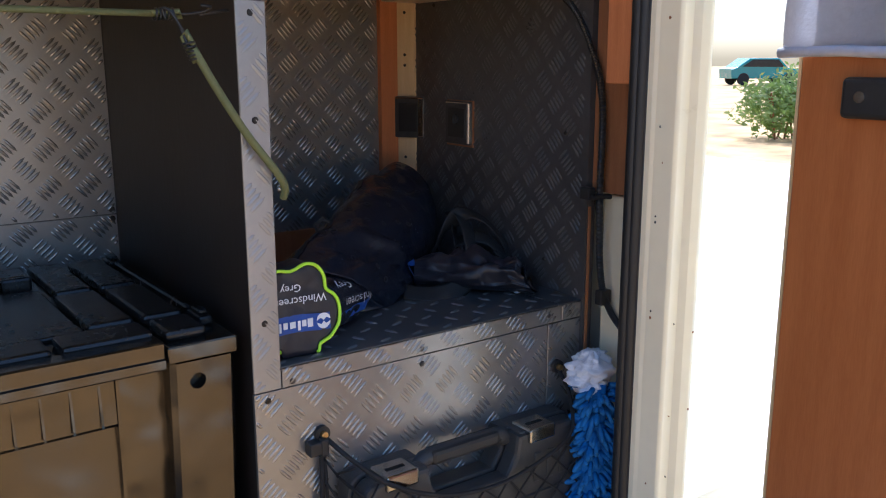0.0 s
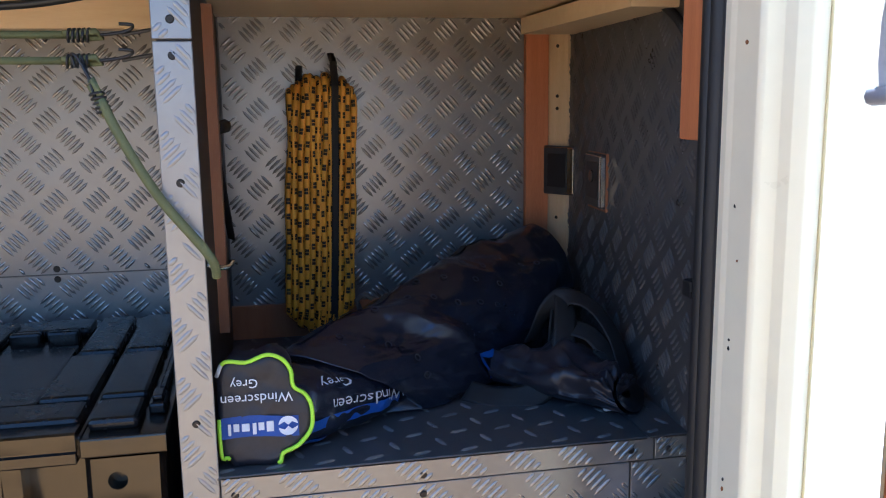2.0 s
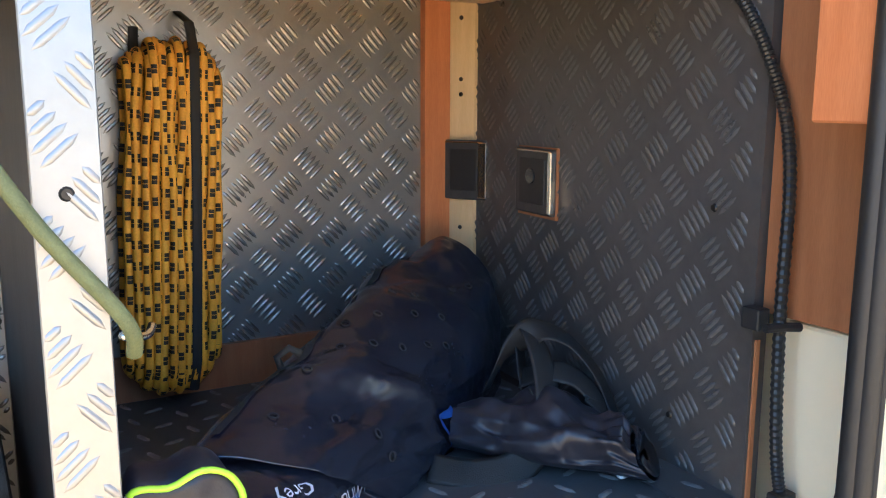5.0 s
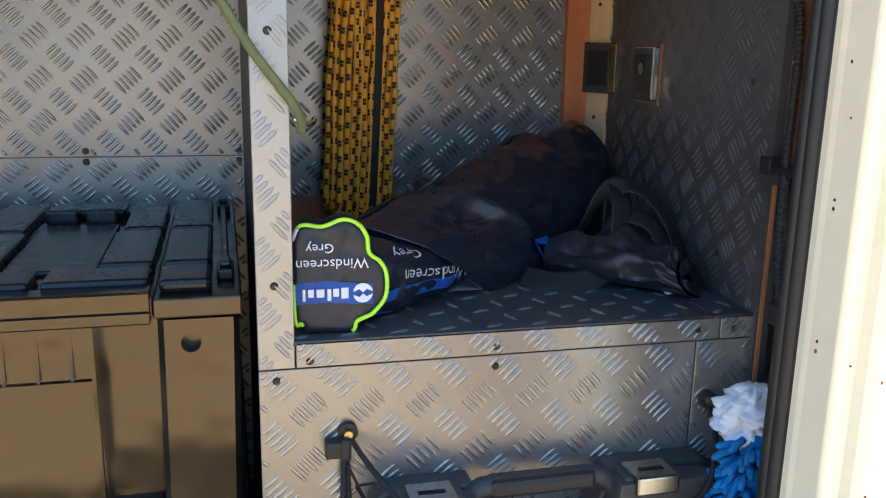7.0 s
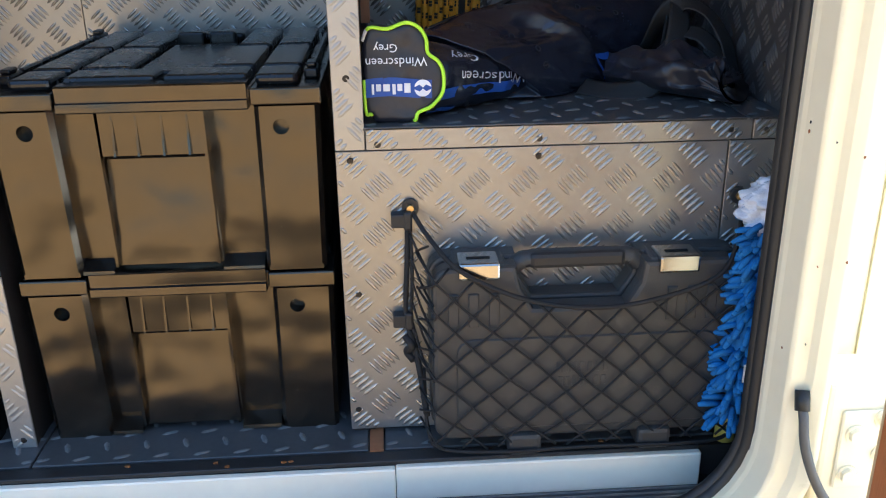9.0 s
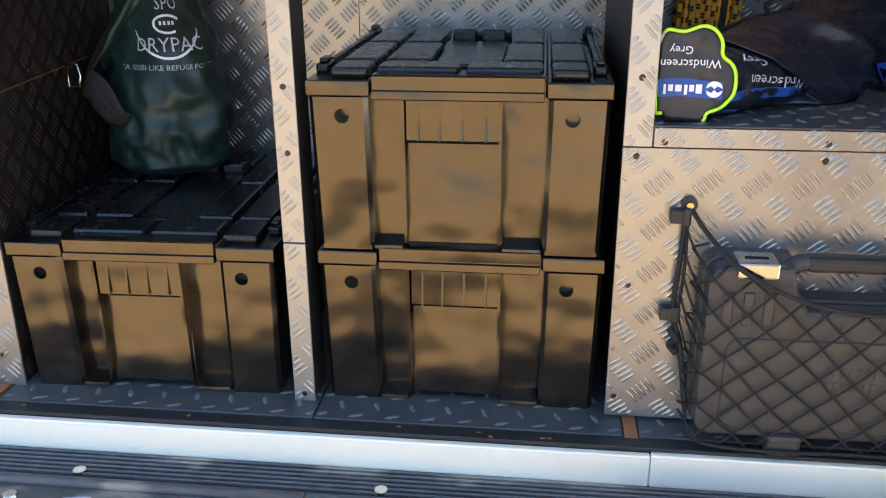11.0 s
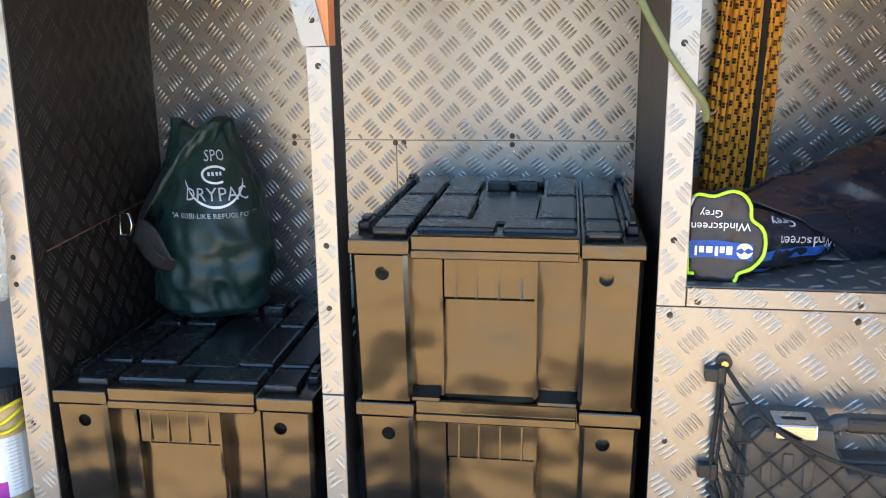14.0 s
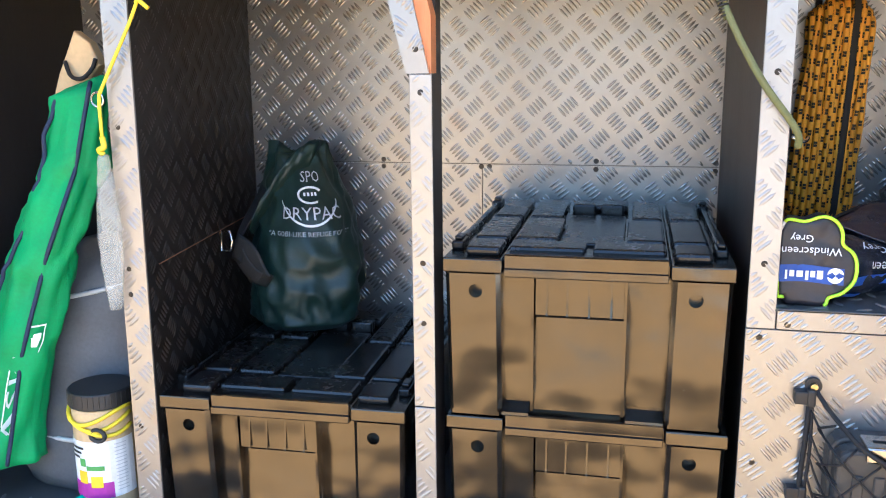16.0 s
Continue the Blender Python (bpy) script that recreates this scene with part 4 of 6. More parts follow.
# ---- long black bag with a neon-edged end flap, on the shelf ----
SACK = [(0.00, (0.672, 1.060, 0.981, 0.582, 1.018, 1.046, 0.495, 1.035, 1.062)), (0.15, (0.715, 1.082, 0.975, 0.645, 1.078, 1.060, 0.560, 1.098, 1.076)),
        (0.35, (0.772, 1.133, 0.975, 0.720, 1.140, 1.074, 0.640, 1.174, 1.100)), (0.60, (0.850, 1.203, 0.975, 0.818, 1.216, 1.096, 0.735, 1.262, 1.122)),
        (0.85, (0.930, 1.272, 0.975, 0.906, 1.300, 1.122, 0.835, 1.358, 1.132)), (0.97, (0.955, 1.325, 0.980, 0.938, 1.352, 1.134, 0.890, 1.412, 1.134)),
        (1.00, (0.955, 1.342, 0.990, 0.940, 1.364, 1.124, 0.898, 1.420, 1.124))]


def sack(s, a):
    """The bag's skin: a ring through the front edge, the belly, the shoulder, the ridge and the back edge."""
    if s < 0:
        p, c = sack(0.0, a), Vector((0.615, 1.085, 1.015))
        return p + (c - p) * min(0.8, -s * 16)
    s = min(s, 1.0)
    k = lerp_path(SACK, s)
    edge, shoulder, ridge = Vector(k[0:3]), Vector(k[3:6]), Vector(k[6:9])
    back = Vector((ridge.x - 0.022, min(ridge.y + 0.030, BK - 0.016), SH + 0.003))
    outward = Vector((0.64, -0.77, 0.35))
    belly = (edge + shoulder) / 2 + outward * (0.006 + 0.016 * s)
    under = edge + (back - edge) * 0.14
    under.z = SH + 0.003
    p = [edge, belly, shoulder, ridge, back, under]
    u = (a / (2 * math.pi) % 1.0) * 6
    i = int(u)
    t = u - i
    q0, q1, q2, q3 = (p[(i + d) % 6] for d in (-1, 0, 1, 2))
    c = 0.6 * (2 * q1 + (q2 - q0) * t + (2 * q0 - 5 * q1 + 4 * q2 - q3) * t * t + (3 * q1 - q0 - 3 * q2 + q3) * t ** 3) / 1.2
    mid = (edge + shoulder + ridge + back) / 4
    n = (c - mid).normalized()
    # slow billows, a soft fold across the belly, long satin creases and a fine crinkle
    ca, sa = math.cos(a), math.sin(a)
    fold = 0.010 * noise.noise(Vector((s * 4.2, ca * 1.2, sa * 1.2 + 3))) + 0.006 * noise.noise(Vector((s * 9 + u * 1.5, ca * 1.6, sa * 1.6)))
    fold += 0.0120 * math.exp(-((s - 0.30 + 0.05 * (u - 1.5)) / 0.028) ** 2) * math.exp(-((u - 1.7) / 0.9) ** 2)
    fold -= 0.0090 * math.exp(-((s - 0.40 + 0.07 * (u - 1.5)) / 0.035) ** 2) * math.exp(-((u - 1.4) / 1.0) ** 2)
    fold -= 0.022 * max(0.0, noise.noise(Vector((s * 3.1 + u * 0.9, u * 0.8 - s * 5, 6.3)))) ** 1.5 + 0.007 * abs(noise.noise(Vector((s * 5 + u * 1.1, u * 1.7 - s * 7, 1.3))))
    fold += 0.0024 * noise.noise(Vector((s * 20 + u * 4, u * 3 - s * 11, 2))) + 0.0009 * noise.noise(Vector((s * 46, u * 7, 5)))
    fold *= min(1.0, 0.3 + s * 4) * min(1.0, 0.3 + (1 - s) * 6)
    c += n * fold
    c.z = max(c.z, SH + 0.003)
    c.x = min(c.x, 0.951 + (c.y - 0.93) * 0.068)
    c.y = min(c.y, BK - 0.015)
    return c


TAIL = [(0.0, (0.487, 0.990, 0.048, 0.088)), (0.3, (0.530, 1.020, 0.048, 0.083)), (0.7, (0.592, 1.064, 0.044, 0.064)), (1.0, (0.640, 1.105, 0.034, 0.044))]


def tail(s, a):
    """The printed end below the overhanging skin."""
    cx, cy, hw, ht = lerp_path(TAIL, min(max(s, 0.0), 1.0))
    c, q = math.cos(a), math.sin(a)
    up = ht * (0.5 + 0.5 * math.copysign(abs(q) ** 0.8, q))
    f = 0.004 * noise.noise(Vector((s * 5, a * 1.4, 2))) + 0.0015 * noise.noise(Vector((s * 16, a * 3, 7)))
    return Vector((cx, cy, SH + 0.002)) + Vector((0.64, -0.77, 0)) * (hw + f) * math.copysign(abs(c) ** 0.8, c) + Vector((0, 0, max(0.0, up + f * q)))


bag = thing("bag", "long shiny black nylon bag with neon-edged flap on the shelf", "bag")
sk = part("sack", loft(bmesh.new(), lambda s, a: sack(1.05 * s - 0.05, a), 180, 132), M_FABRIC, bag, smooth=True)
tl = part("printed_end", loft(bmesh.new(), tail, 50, 60), M_FABRIC, bag, "black nylon end with white print and blue stripe", smooth=True)
wrap("blue_stripe", patch(0.10, 0.85, -0.45, -0.12, 50, 8, 0.14), tail, M_BLUE, tl, 0.0022)
wrap("blue_stripe", patch(0.06, 0.26, -1.05, -0.80, 20, 6, 0.05), tail, M_BLUE, tl, 0.0022)
wrap("blue_tab", patch(0.352, 0.372, 0.30, 0.86, 3, 10, 0.02), sack, M_BLUE, sk, 0.004)
wrap("blue_tab", patch(0.352, 0.42, 0.78, 0.92, 8, 4, -0.10), sack, M_BLUE, sk, 0.005)
wrapped_text("lettering", "Windscreen", 0.029, tail, (0.56, 0.22), (-4.4, -13.0), M_PRINT, tl)
wrapped_text("lettering", "Grey", 0.029, tail, (0.33, 0.72), (-4.4, -13.0), M_PRINT, tl)
for s, a in ((0.10, 2.7), (0.16, 2.2), (0.14, 1.5), (0.24, 2.75), (0.34, 2.7), (0.39, 2.45), (0.43, 2.2), (0.47, 1.95), (0.51, 1.7), (0.42, 2.8), (0.47, 2.6), (0.52, 2.35), (0.57, 2.1), (0.56, 2.65), (0.62, 2.5), (0.74, 2.2), (0.78, 2.0), (0.12, 1.0)):
    p = sack(s, a)
    n = (sack(s + 0.01, a) - p).cross(sack(s, a + 0.03) - p).normalized()
    if n.dot(p - sack(s, a + math.pi)) < 0:
        n = -n
    u = n.orthogonal().normalized()
    w = n.cross(u)
    part("eyelet", T([p + n * 0.0012 + (u * math.cos(k * math.pi / 5) + w * math.sin(k * math.pi / 5)) * 0.0042 for k in range(10)], 0.0008, 5, closed=True), M_STRAP, sk, smooth=True)
wrap("zip", patch(0.06, 0.9, 3.02, 3.10, 60, 2), sack, M_STRAP, sk, 0.0018)
zp = sack(0.26, 3.14)
part("zip_pull", T([zp, zp + Vector((-0.004, 0.0, 0.012)), zp + Vector((0.006, -0.004, 0.020)), zp + Vector((0.016, -0.006, 0.014))], 0.0035, 6), M_STRAP, sk, smooth=True)
# end flap
FLAP = [(0.4385, 1.088), (0.447, 1.106), (0.468, 1.104), (0.490, 1.112), (0.505, 1.106), (0.514, 1.090), (0.516, 1.070), (0.528, 1.058), (0.534, 1.042), (0.533, 1.015), (0.520, 0.996),
        (0.503, 0.987), (0.497, 0.9745), (0.470, 0.9740), (0.452, 0.9740), (0.446, 0.986), (0.4395, 0.992)]


def flap_y(x, z):
    return 0.947 + 0.010 * math.sin((z - 0.97) * 9) + 0.10 * (x - 0.49) ** 2 * 8 + 0.0025 * noise.noise(Vector((x * 60, z * 60, 3)))


FLAP = [(x, 0.9735 + (z - 0.9735) * 0.84) for x, z in FLAP]
out = smooth_path([(x, 0, z) for x, z in FLAP] + [(FLAP[0][0], 0, FLAP[0][1])], 4)[:-1]
bm = bmesh.new()
cen = (0.486, 1.03)
rings = []
for k in range(9):
    f = k / 8
    rings.append([bm.verts.new((cen[0] + (p.x - cen[0]) * max(f, 0.02), flap_y(cen[0] + (p.x - cen[0]) * f, cen[1] + (p.z - cen[1]) * f), cen[1] + (p.z - cen[1]) * max(f, 0.02))) for p in out])
for a, b in zip(rings, rings[1:]):
    for i in range(len(out)):
        bm.faces.new((a[i], b[i], b[(i + 1) % len(out)], a[(i + 1) % len(out)]))
bm.faces.new(rings[0])
back = [bm.verts.new((p.x * 0.9 + 0.0486 + 0.004, flap_y(p.x, p.z) + 0.05, p.z * 0.93 + 0.0735)) for p in out]
for i in range(len(out)):
    bm.faces.new((rings[-1][i], back[i], back[(i + 1) % len(out)], rings[-1][(i + 1) % len(out)]))
bmesh.ops.recalc_face_normals(bm, faces=bm.faces[:])
flap = part("end_flap", bm, M_FABRIC2, bag, "black end flap with printed words", smooth=True)
NE = int(len(out) * 12.4 / 17)
part("piping", T([(p.x, flap_y(p.x, p.z) - 0.001, p.z) for p in out[3:NE]], 0.0024, 6), M_NEON, flap, "neon yellow piping", smooth=True)
part("piping", T([(p.x, flap_y(p.x, p.z) - 0.001, p.z) for p in out[-9:-1]], 0.0022, 6), M_NEON, flap, "neon yellow piping", smooth=True)
part("piping", T([(p.x, flap_y(p.x, p.z) - 0.001, p.z) for p in out[:4]], 0.0022, 6), M_GREYPIPE, flap, "worn grey piping", smooth=True)
bm = bmesh.new()
n = 14
lo = [bm.verts.new((0.4400 + 0.080 * i / n, flap_y(0.44 + 0.080 * i / n, 1.012) - 0.0016, 1.003 + 0.002 * math.sin(i / 3))) for i in range(n + 1)]
hi = [bm.verts.new((0.4400 + 0.080 * i / n, flap_y(0.44 + 0.080 * i / n, 1.035) - 0.0016, 1.025 + 0.002 * math.sin(i / 3))) for i in range(n + 1)]
for i in range(n):
    bm.faces.new((lo[i], lo[i + 1], hi[i + 1], hi[i]))
part("blue_band", bm, M_BLUE, flap, "blue printed band")


def on_flap(x, z, size, text):
    m = Matrix.Translation((x, flap_y(x, z) - 0.0035, z)) @ pose(0, 0, 0, 90, 0, 0) @ pose(0, 0, 0, 0, 0, 180)
    return lettering("lettering", text, size, m, M_PRINT, flap)


on_flap(0.478, 1.050, 0.0150, "Windscreen")
on_flap(0.466, 1.066, 0.0140, "Grey")
# round mark and the plain shapes beside it
b = bmesh.new()
for k in range(2):
    s = 1 if k else -1
    pts = [(0.509 + 0.0100 * math.cos(math.pi * i / 12) * s, 1.014 + s * (0.0012 + 0.0088 * math.sin(math.pi * i / 12))) for i in range(13)]
    pts += [(0.509 - 0.004 * s, 1.014 + s * 0.004), (0.509, 1.014 + s * 0.0005), (0.509 + 0.004 * s, 1.014 + s * 0.004)]
    vs = [b.verts.new((x, flap_y(x, z) - 0.0032, z)) for x, z in pts]
    b.faces.new(vs)
part("round_mark", b, M_PRINT, flap, "white round mark")
for x, w, z0, z1 in ((0.4905, 0.0075, 1.0085, 1.020), (0.4815, 0.006, 1.011, 1.0195), (0.4745, 0.004, 1.007, 1.0195), (0.4655, 0.008, 1.011, 1.0195), (0.4560, 0.006, 1.011, 1.0195), (0.4490, 0.003, 1.007, 1.0195)):
    part("print_bar", B(x - w / 2, x + w / 2, flap_y(x, 1.02) - 0.0034, flap_y(x, 1.02) - 0.0022, z0, z1, 0.0004, 1), M_PRINT, flap)

# ---- drawstring bag with webbing on the shelf ----
POUCH = [(0.0, (0.795, 1.150, 0.034, 0.045)), (0.30, (0.832, 1.105, 0.050, 0.064)), (0.60, (0.868, 1.058, 0.050, 0.062)), (0.80, (0.893, 1.028, 0.040, 0.052)), (0.90, (0.905, 1.012, 0.039, 0.048)), (1.0, (0.918, 0.996, 0.036, 0.040))]


def pouch(s, a):
    cx, cy, hw, ht = lerp_path(POUCH, min(max(s, 0), 1))
    side = Vector((0.72, 0.69, 0))
    c, q = math.cos(a), math.sin(a)
    ca, sa = math.cos(a), math.sin(a)
    fold = 0.009 * noise.noise(Vector((s * 5, ca * 1.2, sa * 1.2 + 5))) - 0.010 * abs(noise.noise(Vector((s * 3 + ca, ca * 1.6, sa * 1.6)))) + 0.002 * noise.noise(Vector((s * 14, ca * 3, sa * 3 + 2)))
    gather = math.exp(-((s - 0.86) / 0.13) ** 2)
    fold += gather * (0.0018 * math.sin(a * 17 + 2 * noise.noise(Vector((ca, sa, s * 3)))) + 0.0014 * math.sin(a * 9 + 4 * s))
    r = Vector((cx, cy, SH + 0.003)) + side * (hw + fold) * c + Vector((0, 0, max(0.0, (ht + fold * 1.5) * (0.5 + 0.5 * q))))
    gape = max(0.0, s - 0.72) / 0.28
    r += Vector((-0.69, 0.72, 0)) * (0.014 * (q + 0.6) * gape * gape)
    r.x = min(r.x, 0.953 + (r.y - 0.93) * 0.068)
    return r


pb = thing("drawstring_bag", "crumpled black drawstring bag with webbing straps on the shelf", "bag")
bm = loft(bmesh.new(), pouch, 70, 120, cap=False)
part("pouch", bm, M_FABRIC2, pb, smooth=True)
part("mouth_lining", loft(bmesh.new(), lambda s, a: pouch(1 - 0.25 * s, a) + (Vector((0.935, 1.0, SH + 0.025)) - pouch(1 - 0.25 * s, a)) * (0.12 + 0.5 * s), 8, 40), M_FABRIC2, pb, smooth=True)


def ribbon(pts, w, up=(0, 0, 1), th=0.06):
    return T(smooth_path(pts, 8), w, 8, flat=th, up=up)


part("webbing", ribbon([(0.735, 1.100, 0.982), (0.775, 1.068, 0.979), (0.815, 1.062, 0.984), (0.848, 1.070, 1.012), (0.866, 1.098, 1.050), (0.880, 1.140, 1.080), (0.884, 1.175, 1.074)], 0.0165, (0.25, -0.75, 0.6)), M_STRAP, pb, "black webbing strap", smooth=True)
part("webbing", ribbon([(0.842, 1.170, 1.020), (0.858, 1.155, 1.062), (0.885, 1.140, 1.086), (0.912, 1.120, 1.076), (0.930, 1.095, 1.045), (0.938, 1.078, 1.010), (0.940, 1.068, 0.985)], 0.0165, (0.55, -0.65, 0.5)), M_STRAP, pb, "black webbing strap", smooth=True)
part("webbing", ribbon([(0.862, 1.135, 1.040), (0.880, 1.110, 1.052), (0.900, 1.092, 1.046), (0.912, 1.075, 1.028), (0.905, 1.066, 1.020)], 0.0165, (0.35, -0.7, 0.6)), M_STRAP, pb, "black webbing strap", smooth=True)
part("webbing", ribbon([(0.880, 1.165, 1.070), (0.868, 1.140, 1.040), (0.858, 1.115, 1.020), (0.850, 1.09, 1.030)], 0.0165, (0.7, -0.5, 0.5)), M_STRAP, pb, "black webbing strap", smooth=True)
b = bmesh.new()
box(b, 0.882, 0.893, 1.000, 1.009, SH + 0.004, SH + 0.013, 0.003)
part("cord_toggle", b, M_GREYPIPE, pb, "small pale toggle")

# ---- coiled rope on the back wall ----
rope = thing("rope_coil", "coiled orange rope with black flecks hanging on the grey plate wall", "rope")
ZB, ZT = 0.990, 1.386


def coil(x, layer, k):
    """One turn: up the front, over the top, down behind and under."""
    e = min(1.0, abs(x) / 0.055)
    top, low = ZT - 0.034 * e ** 3.2 - 0.004 * (k % 3), ZB + 0.040 * e ** 2.6 + 0.004 * (k % 2)
    front, rear = BK - 0.052 - 0.018 * (1 - e * e) + 0.009 * layer, BK - 0.014 - 0.004 * (1 - layer)
    r = (rear - front) / 2
    yc = (rear + front) / 2
    pts = []

    def put(y, z):
        f = (z - low) / (top - low)
        lean = 0.5795 + (z - 1.2) * 0.045
        wob = 0.0042 * noise.noise(Vector((z * 9, k * 1.7, layer * 3.1))) + 0.0012 * math.sin(z * 40 + k * 2.1)
        pinch = 1.0 - 0.10 * max(0.0, f - 0.75) - 0.10 * max(0.0, 0.2 - f)
        pts.append((lean + x * pinch + wob, y + 0.0018 * noise.noise(Vector((z * 12, k * 2.3, 5))), z))
    for i in range(26):
        put(front, low + r + (top - low - 2 * r) * i / 26)
    for i in range(9):
        a = math.pi * i / 9
        put(yc - r * math.cos(a), top - r + r * math.sin(a))
    for i in range(10):
        put(rear, top - r - (top - low - 2 * r) * i / 10)
    for i in range(9):
        a = math.pi * i / 9
        put(yc + r * math.cos(a), low + r - r * math.sin(a))
    return pts


for layer, count in ((0, 12), (1, 11)):
    for k in range(count):
        x = (k - (count - 1) / 2) * 0.0088
        part("strand", T(coil(x, layer, k), 0.0050, 8, closed=True), M_ROPE, rope, smooth=True)
part("strap", T([(0.605, BK - 0.004, 1.420), (0.605, BK - 0.055, 1.405), (0.605, BK - 0.073, 1.37), (0.600, BK - 0.076, 1.2), (0.593, BK - 0.074, 1.03), (0.590, BK - 0.066, 0.994), (0.589, BK - 0.006, 0.978)], 0.0055, 8, flat=0.25, up=(0, 1, 0)), M_STRAP, rope, "black elastic strap")
part("strap", T([(0.556, BK - 0.004, 1.402), (0.553, BK - 0.012, 1.37), (0.550, BK - 0.014, 1.3)], 0.0055, 8, flat=0.25, up=(0, 1, 0)), M_STRAP, rope, "black elastic strap")

# ---- dry bag on the left box ----
ZL = FL + 0.248
FR = -math.pi / 2                      # the angle that faces the camera's side
DRY = [(0.0, (-0.362, 1.300, 0.080, 0.066)), (0.05, (-0.360, 1.300, 0.104, 0.085)), (0.25, (-0.354, 1.303, 0.112, 0.092)), (0.45, (-0.358, 1.312, 0.105, 0.084)), (0.62, (-0.366, 1.326, 0.092, 0.070)),
       (0.80, (-0.377, 1.344, 0.076, 0.055)), (0.93, (-0.384, 1.358, 0.062, 0.040)), (1.0, (-0.386, 1.362, 0.050, 0.024))]


def dry(s, a):
    s = min(max(s, 0), 1)
    cx, cy, hw, hd = lerp_path(DRY, s)
    c, q = math.cos(a), math.sin(a)
    flat = math.exp(-((a - FR - 0.45 + (2 * math.pi if a - FR - 0.45 < -math.pi else -2 * math.pi if a - FR - 0.45 > math.pi else 0)) / 0.75) ** 2) * math.exp(-((s - 0.70) / 0.22) ** 2)
    fold = 0.009 * noise.noise(Vector((s * 4, c * 1.5, q * 1.5 + 7))) - 0.020 * (1 - 0.9 * flat) * abs(noise.noise(Vector((s * 4 - a * 0.9, c * 2 + s * 4, q * 2))))
    crinkle = 0.5 * math.exp(-((s - 0.12) / 0.12) ** 2) + 0.2
    fold += (1 - flat) * (0.006 * noise.noise(Vector((s * 11 + c * 3, c * 3, q * 3))) - 0.007 * crinkle * abs(noise.noise(Vector((s * 13 + c * 4, c * 5 - s * 8, q * 5)))))
    fold += 0.006 * math.sin(a * 7 + s * 9) * max(0.0, s - 0.78) / 0.22 * (1 - flat)
    return Vector((cx + (hw + 0.005 + fold) * c, cy + (hd + 0.005 + fold) * q, ZL + 0.335 * s + (0.012 * math.sin(a * 2 + 1) if s > 0.97 else 0)))


db = thing("dry_bag", "dark green dry bag with white print on a box lid", "bag")
ds = part("sack", loft(bmesh.new(), dry, 90, 80), M_GREENBAG, db, smooth=True)
def dry2(s, a):
    return dry(a, s)   # s runs round the bag here, a runs up


def dry_text(text, size, at, sc):
    return wrapped_text("lettering", text, size, dry2, at, sc, M_PRINT, ds, 0.0, Vector((-0.362, 1.33, ZL + 0.19)))


dry_text('"A GOBI-LIKE REFUGE FOR YOUR', 0.0118, (FR + 0.50, 0.535), (10.5, 3.0))
dry_text('DRYPAC', 0.030, (FR + 0.44, 0.622), (10.5, 3.0))
dry_text('SPO', 0.030, (FR + 0.50, 0.812), (9.0, 2.6))
wrap("print_arc", (lambda bm: ([setattr(v, "co", Vector((v.co.x, v.co.y + 0.09 * (v.co.x - FR - 0.42) ** 2 / 0.3, 0))) for v in bm.verts], bm)[1])(patch(FR - 0.22, FR + 1.06, 0.585, 0.598, 24, 2)), dry2, M_PRINT, ds, 0.0035, Vector((-0.362, 1.33, ZL + 0.19)))
ring = bmesh.new()
pts = [(FR + 0.46 + 0.26 * math.cos(2 * math.pi * i / 24), 0.752 + 0.040 * math.sin(2 * math.pi * i / 24)) for i in range(24)]
part("print_ring", T([dry2(x, y) + (dry2(x, y) - Vector((-0.362, 1.33, dry2(x, y).z))).normalized() * 0.0022 for x, y in pts[2:21]], 0.0022, 5), M_PRINT, ds)
for k in range(4):
    wrap("print_bar", patch(FR + 0.32 + 0.075 * k, FR + 0.365 + 0.075 * k, 0.742, 0.760, 2, 2), dry2, M_PRINT, ds, 0.0035, Vector((-0.362, 1.33, ZL + 0.19)))
def roll(s, a):
    """The folded mouth, hanging over to one side."""
    c = Vector((-0.345 - 0.098 * s, 1.342 - 0.040 * s - 0.03 * s * s, ZL + 0.318 - 0.030 * s - 0.085 * s * s))
    r = 0.024 + 0.020 * math.sin(math.pi * min(s * 0.8 + 0.1, 1.0)) + 0.006 * noise.noise(Vector((s * 7, math.cos(a) * 2, math.sin(a) * 2))) - 0.008 * abs(noise.noise(Vector((s * 5 + a, a * 1.2, 3))))
    return c + Vector((0.35 * r * math.sin(a), 0.75 * r * math.cos(a), r * math.sin(a)))


part("roll_top", loft(bmesh.new(), roll, 40, 40), M_GREENBAG, db, smooth=True)
part("strap", ribbon([(-0.398, 1.335, ZL + 0.31), (-0.438, 1.300, ZL + 0.25), (-0.458, 1.245, ZL + 0.19), (-0.452, 1.210, ZL + 0.155), (-0.420, 1.200, ZL + 0.115), (-0.395, 1.215, ZL + 0.10)], 0.017, (-0.5, -0.8, 0.1)), M_STRAP, db, "black webbing strap", smooth=True)
part("flap_strap", ribbon([(-0.460, 1.215, ZL + 0.165), (-0.430, 1.200, ZL + 0.15), (-0.410, 1.205, ZL + 0.105)], 0.026, (-0.3, -0.9, 0.1)), M_STRAP, db, "black webbing strap", smooth=True)
part("buckle", T([(-0.466 + dx, 1.192, ZL + 0.178 + dz) for dx, dz in ((-0.010, -0.018), (0.008, -0.018), (0.012, 0.0), (0.008, 0.018), (-0.010, 0.018))], 0.0028, 6, closed=True), M_STEEL, db, "dull steel buckle", smooth=True)

